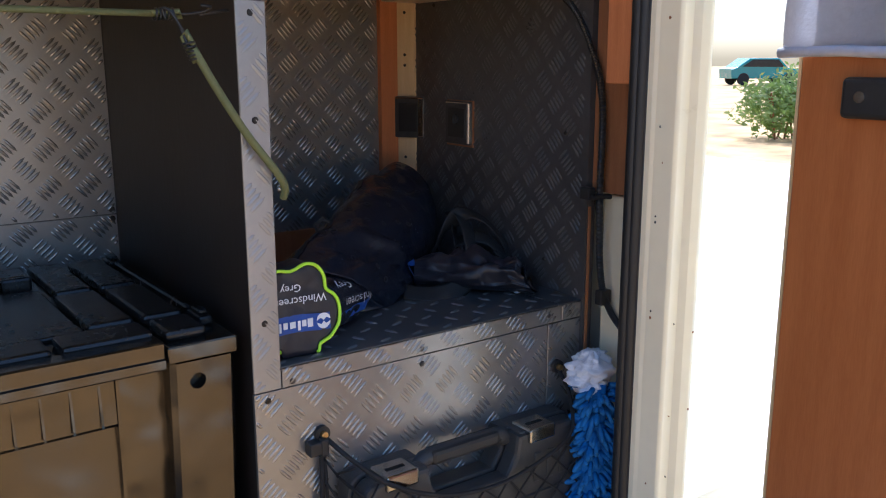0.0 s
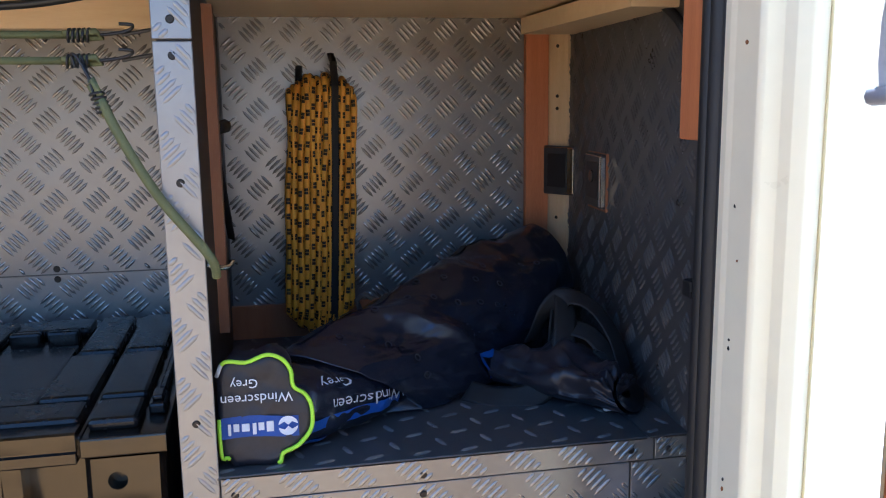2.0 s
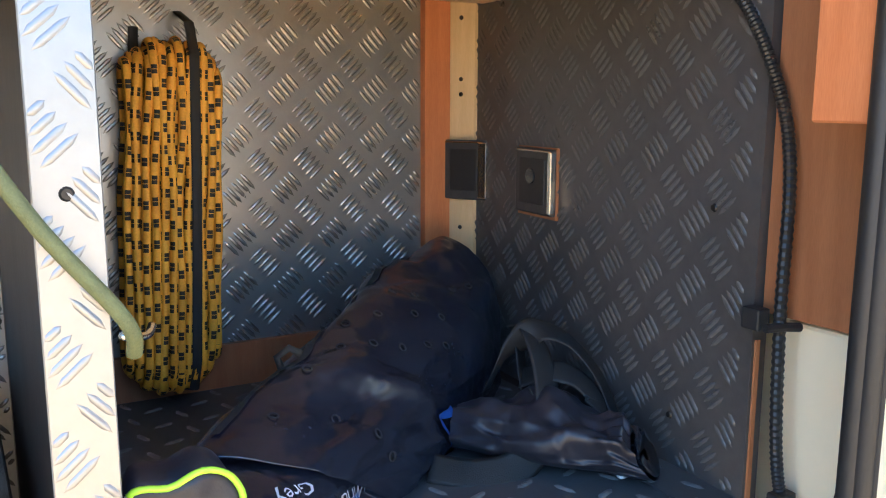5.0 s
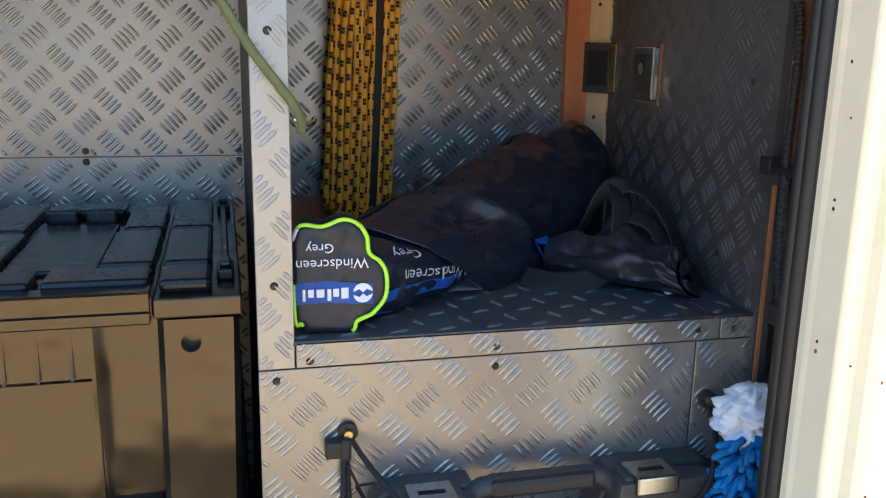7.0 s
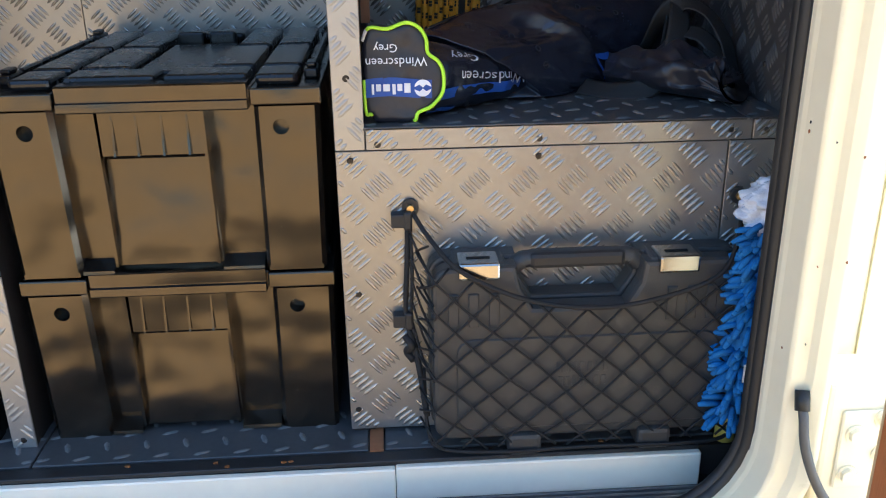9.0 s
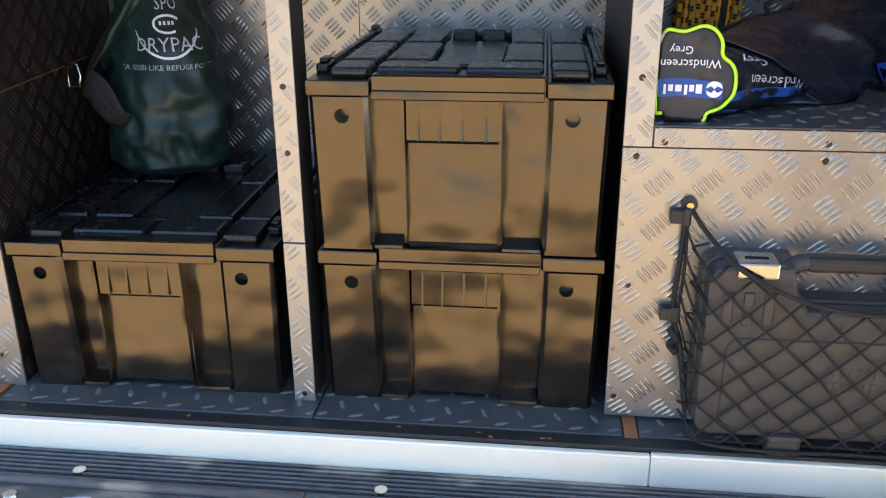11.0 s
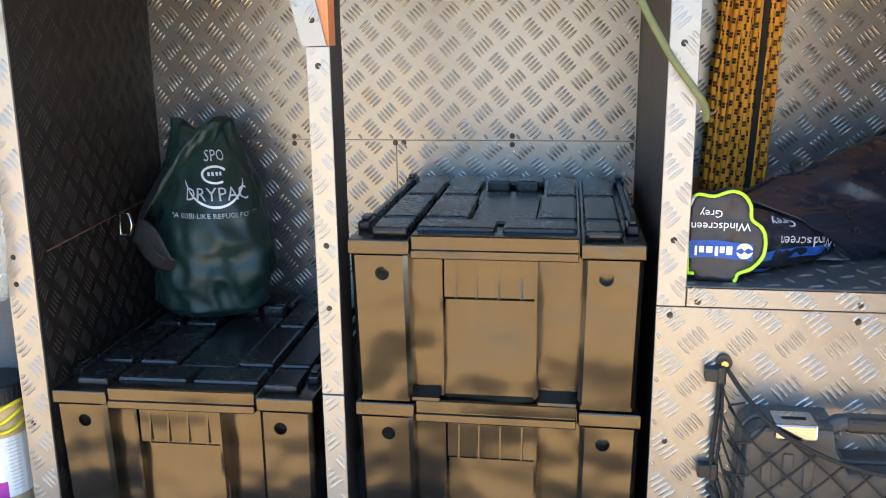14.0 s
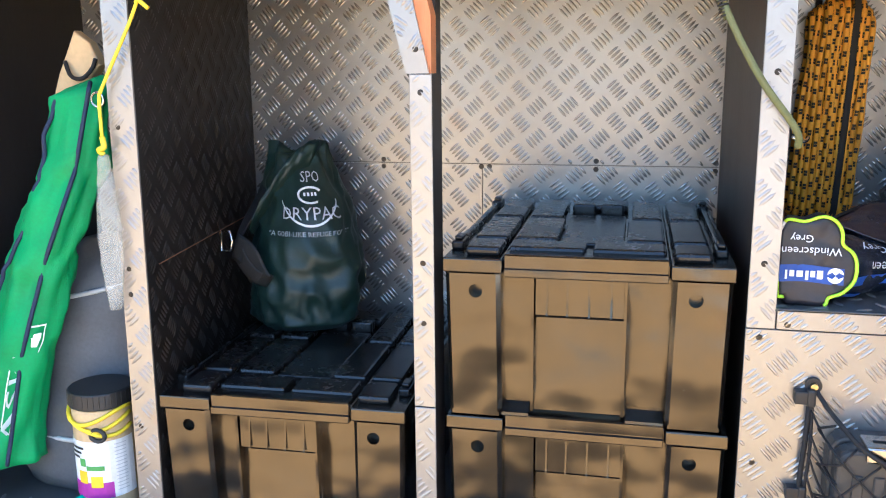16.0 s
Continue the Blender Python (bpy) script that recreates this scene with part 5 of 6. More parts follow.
# ---- tool case in its net ----
case = thing("tool_case", "dark grey plastic tool case with chrome latches behind a net", "case")
CX0, CX1, CZ0, CZ1 = 0.508, 0.902, 0.570, 0.816
def rr(x0, x1, z0, z1, r):
    o = []
    for cx, cz, a0 in ((x1 - r, z1 - r, 0), (x0 + r, z1 - r, 90), (x0 + r, z0 + r, 180), (x1 - r, z0 + r, 270)):
        o += [(cx + r * math.cos(radians(a0 + k * 22.5)), cz + r * math.sin(radians(a0 + k * 22.5))) for k in range(5)]
    return o


def case_outline(i):
    x0, x1, z0, z1, r = CX0 + i, CX1 - i, CZ0 + i, CZ1 - i, 0.022
    o = [(x1 - r + r * math.cos(radians(k * 22.5)), z1 - r + r * math.sin(radians(k * 22.5))) for k in range(5)]
    # the handle's bay in the top edge
    o += [(0.768 + i, z1), (0.764 + i, 0.785), (0.748 + i, 0.760 - i), (0.638 - i, 0.760 - i), (0.622 - i, 0.785), (0.616 - i, z1)]
    o += [(x0 + r + r * math.cos(radians(90 + k * 22.5)), z1 - r + r * math.sin(radians(90 + k * 22.5))) for k in range(5)]
    o += [(x0 + r + r * math.cos(radians(180 + k * 22.5)), z0 + r + r * math.sin(radians(180 + k * 22.5))) for k in range(5)]
    o += [(x1 - r + r * math.cos(radians(270 + k * 22.5)), z0 + r + r * math.sin(radians(270 + k * 22.5))) for k in range(5)]
    return o


shell = part("front_shell", prism(bmesh.new(), case_outline(0.003), 0.862, 0.893, 'y', 0.006, 2), M_CASE, case)
part("back_shell", prism(bmesh.new(), case_outline(0.0), 0.8945, 0.9265, 'y', 0.004, 2), M_CASE, case)
hb = part("handle", T(smooth_path([(0.612, 0.893, 0.800), (0.622, 0.893, 0.808), (0.640, 0.893, 0.811), (0.744, 0.893, 0.811), (0.762, 0.893, 0.808), (0.772, 0.893, 0.800)], 5), 0.0115, 10), M_CASE, case, "ribbed carrying handle", smooth=True)
part("handle_grip", B(0.632, 0.752, 0.880, 0.906, 0.800, 0.821, 0.006, 2), M_SEAL, hb)
for x in (0.568, 0.812):
    lt = part("latch", B(x - 0.025, x + 0.025, 0.8565, 0.900, 0.799, 0.8205, 0.003, 2), M_CHROME, case, "chrome latch")
    part("latch_slot", B(x - 0.014, x + 0.014, 0.874, 0.880, 0.8206, 0.8212), M_HOLE, lt)
    part("latch_lug", B(x - 0.034, x + 0.034, 0.868, 0.92, 0.790, 0.8165, 0.004, 2), M_CASE, case)
for x0 in (0.530, 0.555, 0.580, 0.800, 0.825, 0.850):
    part("rib_panel", B(x0, x0 + 0.013, 0.8592, 0.863, 0.735, 0.780, 0.0012, 1), M_CASE, shell)
part("front_panel", prism(bmesh.new(), rr(0.540, 0.872, 0.588, 0.718, 0.02), 0.8596, 0.863, 'y', 0.002, 1), M_CASE, shell)
for k, (x0, x1, z) in enumerate(((0.665, 0.735, 0.668), (0.668, 0.732, 0.648))):
    for j in range(7):
        xx = x0 + (x1 - x0) * j / 7
        part("embossed_bar", B(xx, xx + 0.0062, 0.8586, 0.861, z, z + 0.014, 0.0005, 1), M_CASE, shell)
for x in (0.627, 0.797):
    part("foot", B(x - 0.022, x + 0.022, 0.852, 0.92, FL + 0.0005, 0.582, 0.006, 2), M_CASE, case)

net = thing("cargo_net", "black knotted cord net stretched over the tool case", "net")
EDGE = [(0.489, 0.922, 0.870), (0.512, 0.885, 0.842), (0.548, 0.851, 0.812), (0.625, 0.846, 0.776), (0.715, 0.846, 0.762), (0.800, 0.846, 0.775), (0.862, 0.851, 0.800), (0.893, 0.885, 0.838), (0.904, 0.922, 0.868)]
edge_pts = smooth_path(EDGE, 8)
part("edge_cord", T(edge_pts, 0.0031, 8), M_NET, net, smooth=True)


def top_z(x):
    best = min(edge_pts, key=lambda p: abs(p.x - x))
    return best.z


def net_y(x, z):
    y = 0.8535
    if x < 0.512:
        y += (0.512 - x) * 2.2
    if x > 0.895:
        y += (x - 0.895) * 2.2
    if z < 0.585:
        y += 0.003
    if z > 0.80:
        y += (z - 0.80) * 0.35
    return y + 0.001 * math.sin(x * 60)


STEP = 0.0450
for sgn in (1, -1):
    for k in range(-18, 20):
        c = k * STEP + 0.011
        run, runs = [], []
        for i in range(0, 90):
            x = 0.494 + (0.912 - 0.494) * i / 89
            z = 0.70 + sgn * (x - 0.70) * 0.97 + c + 0.004 * math.sin(x * 35 + k)
            if 0.562 < z < top_z(x):
                run.append((x, net_y(x, z) - (0.0 if sgn > 0 else 0.0018), z))
            elif run:
                runs.append(run)
                run = []
        if run:
            runs.append(run)
        for r_ in runs:
            if len(r_) > 3:
                part("cord", T(r_[::2] + [r_[-1]], 0.0016, 6), M_NET, net, smooth=True)
part("bottom_cord", T(smooth_path([(0.500, 0.90, 0.66), (0.503, 0.878, 0.585), (0.52, 0.858, 0.564), (0.60, 0.848, 0.5615), (0.71, 0.85, 0.562), (0.83, 0.848, 0.5615), (0.895, 0.858, 0.564), (0.908, 0.878, 0.60), (0.91, 0.90, 0.66)], 6), 0.0026, 6), M_NET, net, smooth=True)
part("side_cord", T(smooth_path([(0.486, 0.922, 0.870), (0.483, 0.918, 0.80), (0.480, 0.916, 0.725), (0.492, 0.905, 0.68), (0.503, 0.880, 0.600)], 6), 0.0034, 8), M_NET, net, smooth=True)
part("side_cord", T(smooth_path([(0.488, 0.920, 0.865), (0.489, 0.916, 0.78), (0.484, 0.914, 0.70), (0.489, 0.910, 0.675), (0.494, 0.90, 0.65), (0.500, 0.885, 0.60)], 6), 0.0022, 6), M_NET, net, smooth=True)
for q in range(5):
    x = 0.492 + 0.004 * q
    part("cord", T(smooth_path([(0.487, 0.918, 0.84 - 0.03 * q), (0.500, 0.895, 0.815 - 0.035 * q), (0.512, 0.862, 0.80 - 0.035 * q)], 4), 0.0016, 5), M_NET, net, smooth=True)
part("knot", T(smooth_path([(0.478, 0.915, 0.700), (0.486, 0.905, 0.690), (0.480, 0.918, 0.676), (0.488, 0.908, 0.668)], 6), 0.0055, 8), M_NET, net, smooth=True)
for x, z in ((0.489, 0.872), (0.903, 0.873)):
    b = bmesh.new()
    cyl(b, (x, 0.922, z), (0, -1, 0), 0.0048, 0.012, 14, None, 0.001)
    part("net_screw", b, M_BRASS, net, "brass screw head")
    b = bmesh.new()
    cyl(b, (x, 0.9255, z), (0, -1, 0), 0.0105, 0.007, 16)
    part("washer", b, M_SEAL, net)
for x, z in ((0.474, 0.858), (0.472, 0.722)):
    b = B(x - 0.009, x + 0.009, 0.911, 0.9275, z - 0.009, z + 0.009, 0.002, 2)
    box(b, x + 0.006, x + 0.017, 0.909, 0.922, z - 0.012, z + 0.012, 0.003, 2)
    part("clip", b, M_SEAL, net, "black plastic clip")

# ---- chenille mop head and white cloth beside the case ----
mop = thing("mop_head", "blue chenille mop head standing beside the tool case", "mop")
rnd = random.Random(5)


def mop_c(t):
    return Vector((0.894 + 0.022 * t, 0.848, 0.600 + 0.265 * t))


bm = loft(bmesh.new(), lambda s, a: mop_c(s) + Vector((0.020 * math.cos(a), 0.022 * math.sin(a), 0)) * (0.4 + 0.6 * math.sin(math.pi * min(max(s, 0.08), 0.92))), 10, 12)
part("core", bm, M_MOP, mop, smooth=True)
bm = bmesh.new()
for i in range(420):
    t = rnd.random()
    a = rnd.uniform(0, 2 * math.pi)
    d = Vector((math.cos(a), math.sin(a), rnd.uniform(-0.9, 0.25))).normalized()
    p = mop_c(t) + Vector((0.016 * math.cos(a), 0.018 * math.sin(a), 0))
    L = rnd.uniform(0.018, 0.030)
    e = p + d * L
    if e.x > 0.960:
        e.x = 0.960
    pts = [p, p + (e - p) * 0.35, p + (e - p) * 0.75 + Vector((0, 0, -0.001)), e + Vector((0, 0, -0.003))]
    tube(bm, pts, lambda q: 0.0040 if q < 0.9 else 0.0026, 6)
tagged(part("cover", bm, M_MOP, mop, "soft blue chenille fingers", True), kind="stuff")
part("care_tag", B(0.884, 0.910, 0.8070, 0.8080, 0.672, 0.696), M_TAG, mop, "white care tag")
for z in (0.674, 0.679, 0.684):
    part("tag_bar", B(0.887, 0.907, 0.8063, 0.8067, z, z + 0.0014), M_GREYPIPE, mop)
part("sponge_end", loft(bmesh.new(), lambda s, a: Vector((0.897 + 0.013 * math.cos(a) + 0.002 * s, 0.870 + 0.013 * math.sin(a), FL + 0.001 + 0.06 * s)), 6, 12), M_STICK, mop, "yellow-green end", smooth=True)
cl = thing("cloth", "bunched white microfibre cloth on top of the blue mop", "cloth")


def cloth(s, a):
    r = 0.030 * math.sin(math.pi * (0.12 + 0.80 * s)) ** 0.7 + 0.015 * noise.noise(Vector((s * 4, math.cos(a) * 2, math.sin(a) * 2))) + 0.009 * noise.noise(Vector((s * 9, math.cos(a) * 4, math.sin(a) * 4))) + 0.004 * noise.noise(Vector((s * 22, math.cos(a) * 9, math.sin(a) * 9)))
    c = Vector((0.912 + 0.010 * s, 0.868, 0.845 + 0.066 * s))
    p = c + Vector((r * math.cos(a), r * math.sin(a), 0))
    p.x = min(p.x, 0.952)
    return p


part("fold", loft(bmesh.new(), cloth, 44, 48), M_CLOTH, cl, smooth=True)


# ---- elastic cords ----
def hook_end(ob, at, way, sides=1):
    """A wire hook with its winding at the end of an elastic cord."""
    at, w = Vector(at), Vector(way).normalized()
    u = w.orthogonal().normalized()
    q = w.cross(u)
    pts = []
    for i in range(50):
        a = i * 2 * math.pi / 10
        pts.append(at - w * (0.004 + 0.022 * i / 50) + (u * math.cos(a) + q * math.sin(a)) * 0.0060)
    part("winding", T(pts, 0.0014, 5), M_WIRE, ob, "black wire winding", smooth=True)
    part("hook", T(smooth_path([at - w * 0.01 + u * 0.003, at + w * 0.008, at + w * 0.030 + q * 0.004, at + w * 0.036 + q * 0.011, at + w * 0.024 + q * 0.013], 5), 0.0016, 6), M_WIRE, ob, "black wire hook", smooth=True)
    part("cord_end", T([at - w * 0.028 + q * 0.002, at + w * 0.002 + q * 0.004, at + w * 0.006 - q * 0.003, at - w * 0.010 - q * 0.004], 0.0032, 6), M_BUNGEE, ob, smooth=True)


for z, y in ((1.4135, 0.968), (1.3890, 0.955)):
    bg = thing("elastic_cord", "olive elastic cord stretched under the pine beam", "cord", group="elastic cords")
    part("cord", T([(-0.440, y, z + 0.004), (0.0, y + 0.002, z + 0.001), (0.335, y, z)], 0.0036, 8), M_BUNGEE, bg, smooth=True)
    hook_end(bg, (0.345, y, z), (1, 0, 0.02))
    hook_end(bg, (-0.450, y, z + 0.004), (-1, 0, 0))
    part("hook_wire", T([(0.37, y, z), (0.392, y, z + 0.004), (0.4045, y, z + 0.006)], 0.0018, 6), M_WIRE, bg)
bg = thing("elastic_cord", "olive elastic cord crossing the bright post to a hook", "cord", group="elastic cords")
part("cord", T(smooth_path([(0.352, 0.930, 1.352), (0.372, 0.921, 1.310), (0.402, 0.914, 1.258), (0.436, 0.913, 1.213), (0.4460, 0.915, 1.195), (0.4470, 0.922, 1.182)], 6), 0.0046, 10), M_BUNGEE, bg, smooth=True)
hook_end(bg, (0.346, 0.934, 1.364), (-0.35, 0.1, 0.93))
part("hook_wire", T([(0.336, 0.943, 1.392), (0.342, 0.936, 1.372), (0.348, 0.931, 1.352)], 0.0016, 6), M_WIRE, bg)
part("end_hook", T(smooth_path([(0.441, 0.919, 1.194), (0.448, 0.930, 1.189), (0.458, 0.938, 1.188), (0.462, 0.944, 1.192)], 5), 0.0026, 8), M_STEEL, bg, "bright steel hook", smooth=True)
tg = thing("toggle_strap", "short black strap with a toggle beside the wood batten", "strap")
part("strap", T([(0.436, 1.20, 1.31), (0.440, 1.24, 1.25), (0.447, 1.30, 1.16)], 0.007, 8, flat=0.3), M_STRAP, tg, smooth=True)
part("toggle", T([(0.437, 1.19, 1.315), (0.450, 1.22, 1.318)], 0.009, 8), M_SEAL, tg, smooth=True)

yc = thing("yellow_cord", "thin yellow cord tied to the elastic cord end", "cord")
part("line", T(smooth_path([(-0.436, 0.922, 1.388), (-0.455, 0.918, 1.345), (-0.501, 0.914, 1.262), (-0.510, 0.914, 1.240), (-0.511, 0.914, 1.185)], 6), 0.0026, 6), M_YELLOW, yc, smooth=True)
part("knot", T(smooth_path([(-0.442, 0.920, 1.374), (-0.427, 0.915, 1.394), (-0.434, 0.914, 1.380), (-0.422, 0.918, 1.366)], 5), 0.0032, 6), M_YELLOW, yc, smooth=True)
part("knot", T(smooth_path([(-0.511, 0.914, 1.186), (-0.506, 0.909, 1.172), (-0.516, 0.911, 1.168), (-0.511, 0.914, 1.160)], 5), 0.0042, 6), M_YELLOW, yc, smooth=True)

# wires under the beam
for pts, mt, nm, r in (([(-0.17, 0.975, 1.455), (-0.13, 0.985, 1.447), (-0.095, 0.99, 1.444), (-0.06, 0.99, 1.446)], M_RED, "red", 0.0016),
                       ([(-0.13, 0.975, 1.458), (-0.115, 0.98, 1.450), (-0.085, 0.985, 1.448)], M_RED, "red", 0.0016),
                       ([(0.00, 0.975, 1.458), (0.04, 0.985, 1.447), (0.09, 0.99, 1.442), (0.118, 0.99, 1.442)], M_BLUEWIRE, "blue", 0.0018),
                       ([(0.02, 0.975, 1.459), (0.05, 0.982, 1.452), (0.085, 0.985, 1.451)], M_ORANGE, "orange", 0.0016)):
    w = thing("wire", "thin %s wire below the pine beam" % nm, "wire", group="wires")
    part("lead", T(smooth_path(pts, 6), r, 6), mt, w, smooth=True)
w = thing("cable", "black sheathed cable sagging below the pine beam", "cable")
part("sheath", T(smooth_path([(0.115, 0.99, 1.442), (0.20, 0.988, 1.440), (0.28, 0.985, 1.443), (0.34, 0.98, 1.452), (0.38, 0.975, 1.462)], 8), 0.0042, 8), M_WIRE, w, smooth=True)

# corrugated conduit at the side wall's front edge
con = thing("conduit", "black corrugated conduit clipped to the side wall's edge", "conduit")
cp = smooth_path([(0.955, 1.12, 1.49), (0.955, 1.04, 1.458), (0.952, 0.965, 1.418), (0.950, 0.918, 1.352), (0.949, 0.893, 1.275), (0.947, 0.890, 1.14), (0.950, 0.885, 1.02), (0.960, 0.872, 0.965), (0.985, 0.852, 0.920)], 40)
part("hose", T(cp, lambda q: 0.0056 if int(q * 320) % 2 else 0.0046, 12), M_WIRE, con, smooth=False)
part("clip", B(0.936, 0.950, 0.902, 0.9215, 1.134, 1.153, 0.002, 2), M_SEAL, con, "black clip")
part("cable_tie", T([(0.930, 0.890, 1.141), (0.948, 0.886, 1.141), (0.962, 0.882, 1.140)], 0.004, 8), M_SEAL, con, "black cable tie")
part("clip", B(0.942, 0.964, 0.874, 0.888, 0.975, 0.998, 0.002, 2), M_SEAL, con, "black clip")

# switch plates: one on the side wall, one across the pine upright
for label, at, way, w_, h_ in (("black socket with worn silver edge on the dark wall", (0.9735, 1.268, 1.228), (0.068, 0.998), 0.082, 0.078), ("black socket with a silver edge on the pine upright", (0.9715, 1.4285, 1.230), (-0.53, 0.84), 0.066, 0.080)):
    along = Vector((way[0], way[1], 0)).normalized()
    so = thing("wall_socket", label, "socket", group="sockets")
    so.matrix_world = Matrix.Translation(at) @ Matrix((Vector((along.y, -along.x, 0)), along, Vector((0, 0, 1)))).transposed().to_4x4()
    if w_ > 0.07:
        part("wood_slot", B(-0.0005, 0.0030, -w_ / 2 - 0.0015, w_ / 2 + 0.0015, -h_ / 2 - 0.004, h_ / 2 + 0.0015), M_ORANGEDARK, so, "bare orange cut-out edge")
    part("plate", B(-0.0065, 0.0025, -w_ / 2, w_ / 2, -h_ / 2, h_ / 2, 0.0025, 2), M_CASE, so)
    part("silver_edge", B(-0.0085, -0.001, -w_ / 2 - 0.0005, -w_ / 2 + (0.007 if w_ > 0.07 else 0.012), -h_ / 2 + 0.003, h_ / 2 - 0.003, 0.001, 1), M_STEEL, so, "worn silver edge")
    part("silver_lip", B(-0.0072, -0.002, -w_ / 2 + 0.004, w_ / 2 - 0.004, h_ / 2 - 0.0045, h_ / 2 - 0.002, 0.0008, 1), M_CHROME, so, "worn silver edge")
    part("insert", B(-0.0078, -0.004, -w_ / 2 + 0.014, w_ / 2 - 0.012, -h_ / 2 + 0.012, h_ / 2 - 0.012, 0.001, 1), M_SEAL, so)
    if w_ > 0.07:
        b = bmesh.new()
        cyl(b, (-0.0085, 0.002, 0.006), (-1, 0, 0), 0.009, 0.003, 18)
        part("button", b, M_GLASSDARK, so)

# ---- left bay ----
# added board: its dark brown stands for the shade behind the bags
lw = structure("wall_far_left", B(-0.95, -0.90, F + 0.02, BK, FL, 1.50), M_PARTITION, "added board closing the bay, coloured dark for the shade there", "wall")
gb = thing("green_bag", "bright green canvas bag with navy piping hanging in the bay", "bag")
GRN = [(0.0, (-0.603, 1.030, 1.262, 0.030, 0.022)), (0.06, (-0.607, 1.020, 1.250, 0.052, 0.030)), (0.25, (-0.635, 1.000, 1.12, 0.060, 0.036)), (0.50, (-0.690, 0.985, 0.98, 0.062, 0.042)), (0.75, (-0.748, 0.975, 0.82, 0.070, 0.046)), (1.0, (-0.800, 0.970, 0.62, 0.075, 0.046))]


def green(s, a):
    cx, cy, cz, hw, hd = lerp_path(GRN, min(max(s, 0), 1))
    fold = 0.016 * noise.noise(Vector((s * 8, a * 1.6, 2.5))) - 0.010 * abs(noise.noise(Vector((s * 14 + a, a * 1.5, 8)))) + 0.004 * noise.noise(Vector((s * 25, a * 3, 6)))
    return Vector((cx + (hw + fold) * math.cos(a), cy + (hd + fold) * math.sin(a), cz + 0.012 * math.cos(a)))


gs = part("sack", loft(bmesh.new(), green, 50, 40), M_GREEN, gb, smooth=True)
for a in (FR - 0.55, FR + 0.55):
    pts = []
    for i in range(80):
        s = 0.03 + 0.95 * i / 79
        p = green(s, a)
        pts.append(p + (p - Vector((lerp_path(GRN, s)[:3]))).normalized() * 0.0065)
    part("piping", T(pts, 0.0036, 6), M_NAVY, gs, "navy piping", smooth=True)
p = green(0.10, FR + 0.9) + Vector((0.004, -0.006, 0))
part("eyelet", T([p + Vector((0.011 * math.cos(k * math.pi / 6), 0, 0.011 * math.sin(k * math.pi / 6))) for k in range(12)], 0.0022, 6, closed=True), M_STEEL, gs, "steel ring", smooth=True)


wrapped_text("lettering", "ASIC", 0.05, green, (0.83, FR + 0.62), (-1.9, -8.5), M_PRINT, gs)
for s0, s1, a0, a1 in ((0.66, 0.664, FR + 0.30, FR + 0.95), (0.66, 0.98, FR + 0.28, FR + 0.31), (0.66, 0.74, FR + 0.95, FR + 0.98)):
    wrap("print_line", patch(s0, s1, a0, a1, 8, 4), green, M_PRINT, gs, 0.002)
for s0, s1, a0, a1 in ((0.685, 0.715, FR + 0.55, FR + 0.68), (0.69, 0.71, FR + 0.68, FR + 0.74), (0.68, 0.72, FR + 0.74, FR + 0.90)):
    wrap("print_mark", patch(s0, s1, a0, a1, 4, 3), green, M_PRINT, gs, 0.002)

gy = thing("grey_bag", "charcoal fabric bag with light grey piping standing in the bay", "bag")
GRY = [(0.0, (-0.700, 1.12, 0.14, 0.10)), (0.08, (-0.70, 1.12, 0.155, 0.115)), (0.6, (-0.690, 1.12, 0.145, 0.10)), (0.85, (-0.665, 1.12, 0.115, 0.08)), (1.0, (-0.64, 1.12, 0.05, 0.04))]


def greyb(s, a):
    cx, cy, hw, hd = lerp_path(GRY, min(max(s, 0), 1))
    fold = 0.010 * noise.noise(Vector((s * 6, a * 1.6, 12.5))) + 0.005 * noise.noise(Vector((s * 15, a * 3, 16)))
    return Vector((min(cx + (hw + fold) * math.cos(a), -0.548), cy + (hd + fold) * math.sin(a), FL + 0.445 * s))


gsk = part("sack", loft(bmesh.new(), greyb, 40, 40), M_GREYBAG, gy, smooth=True)
for s0, sl in ((0.86, -0.10), (0.22, 0.02)):
    pts = []
    for i in range(20):
        a = FR - 0.7 + 1.7 * i / 19
        p = greyb(s0 + sl * (1 - i / 19), a)
        pts.append(p + Vector((0, -0.002, 0)))
    part("piping", T(pts, 0.0045, 6), M_GREYPIPE, gsk, "light grey piping", smooth=True)

wd = thing("wooden_handle", "tan wooden handle with a black cord loop above the green bag", "handle")
part("stick", prism(bmesh.new(), [(-0.690, 1.20), (-0.660, 1.215), (-0.640, 1.255), (-0.612, 1.290), (-0.628, 1.325), (-0.655, 1.345), (-0.668, 1.318), (-0.690, 1.275), (-0.705, 1.235)], 1.075, 1.10, 'y', 0.004, 2), M_PAPERWOOD, wd)
part("cord_loop", T(smooth_path([(-0.672, 1.070, 1.296), (-0.660, 1.066, 1.272), (-0.640, 1.066, 1.268), (-0.622, 1.068, 1.283), (-0.616, 1.072, 1.300)], 5), 0.0036, 6), M_NET, wd, smooth=True)

cb = thing("plastic_bag", "narrow crumpled clear plastic bag hanging on the yellow cord", "bag")
part("film", loft(bmesh.new(), lambda s, a: Vector((-0.513 - 0.002 * s + (0.004 + 0.016 * math.sin(math.pi * min(1, s * 0.85 + 0.05)) + 0.003 * noise.noise(Vector((s * 12, a * 2, 3)))) * math.cos(a), 0.916 + 0.010 * math.sin(a), 1.160 - 0.235 * s)), 24, 16), M_BAGCLEAR, cb, smooth=True)

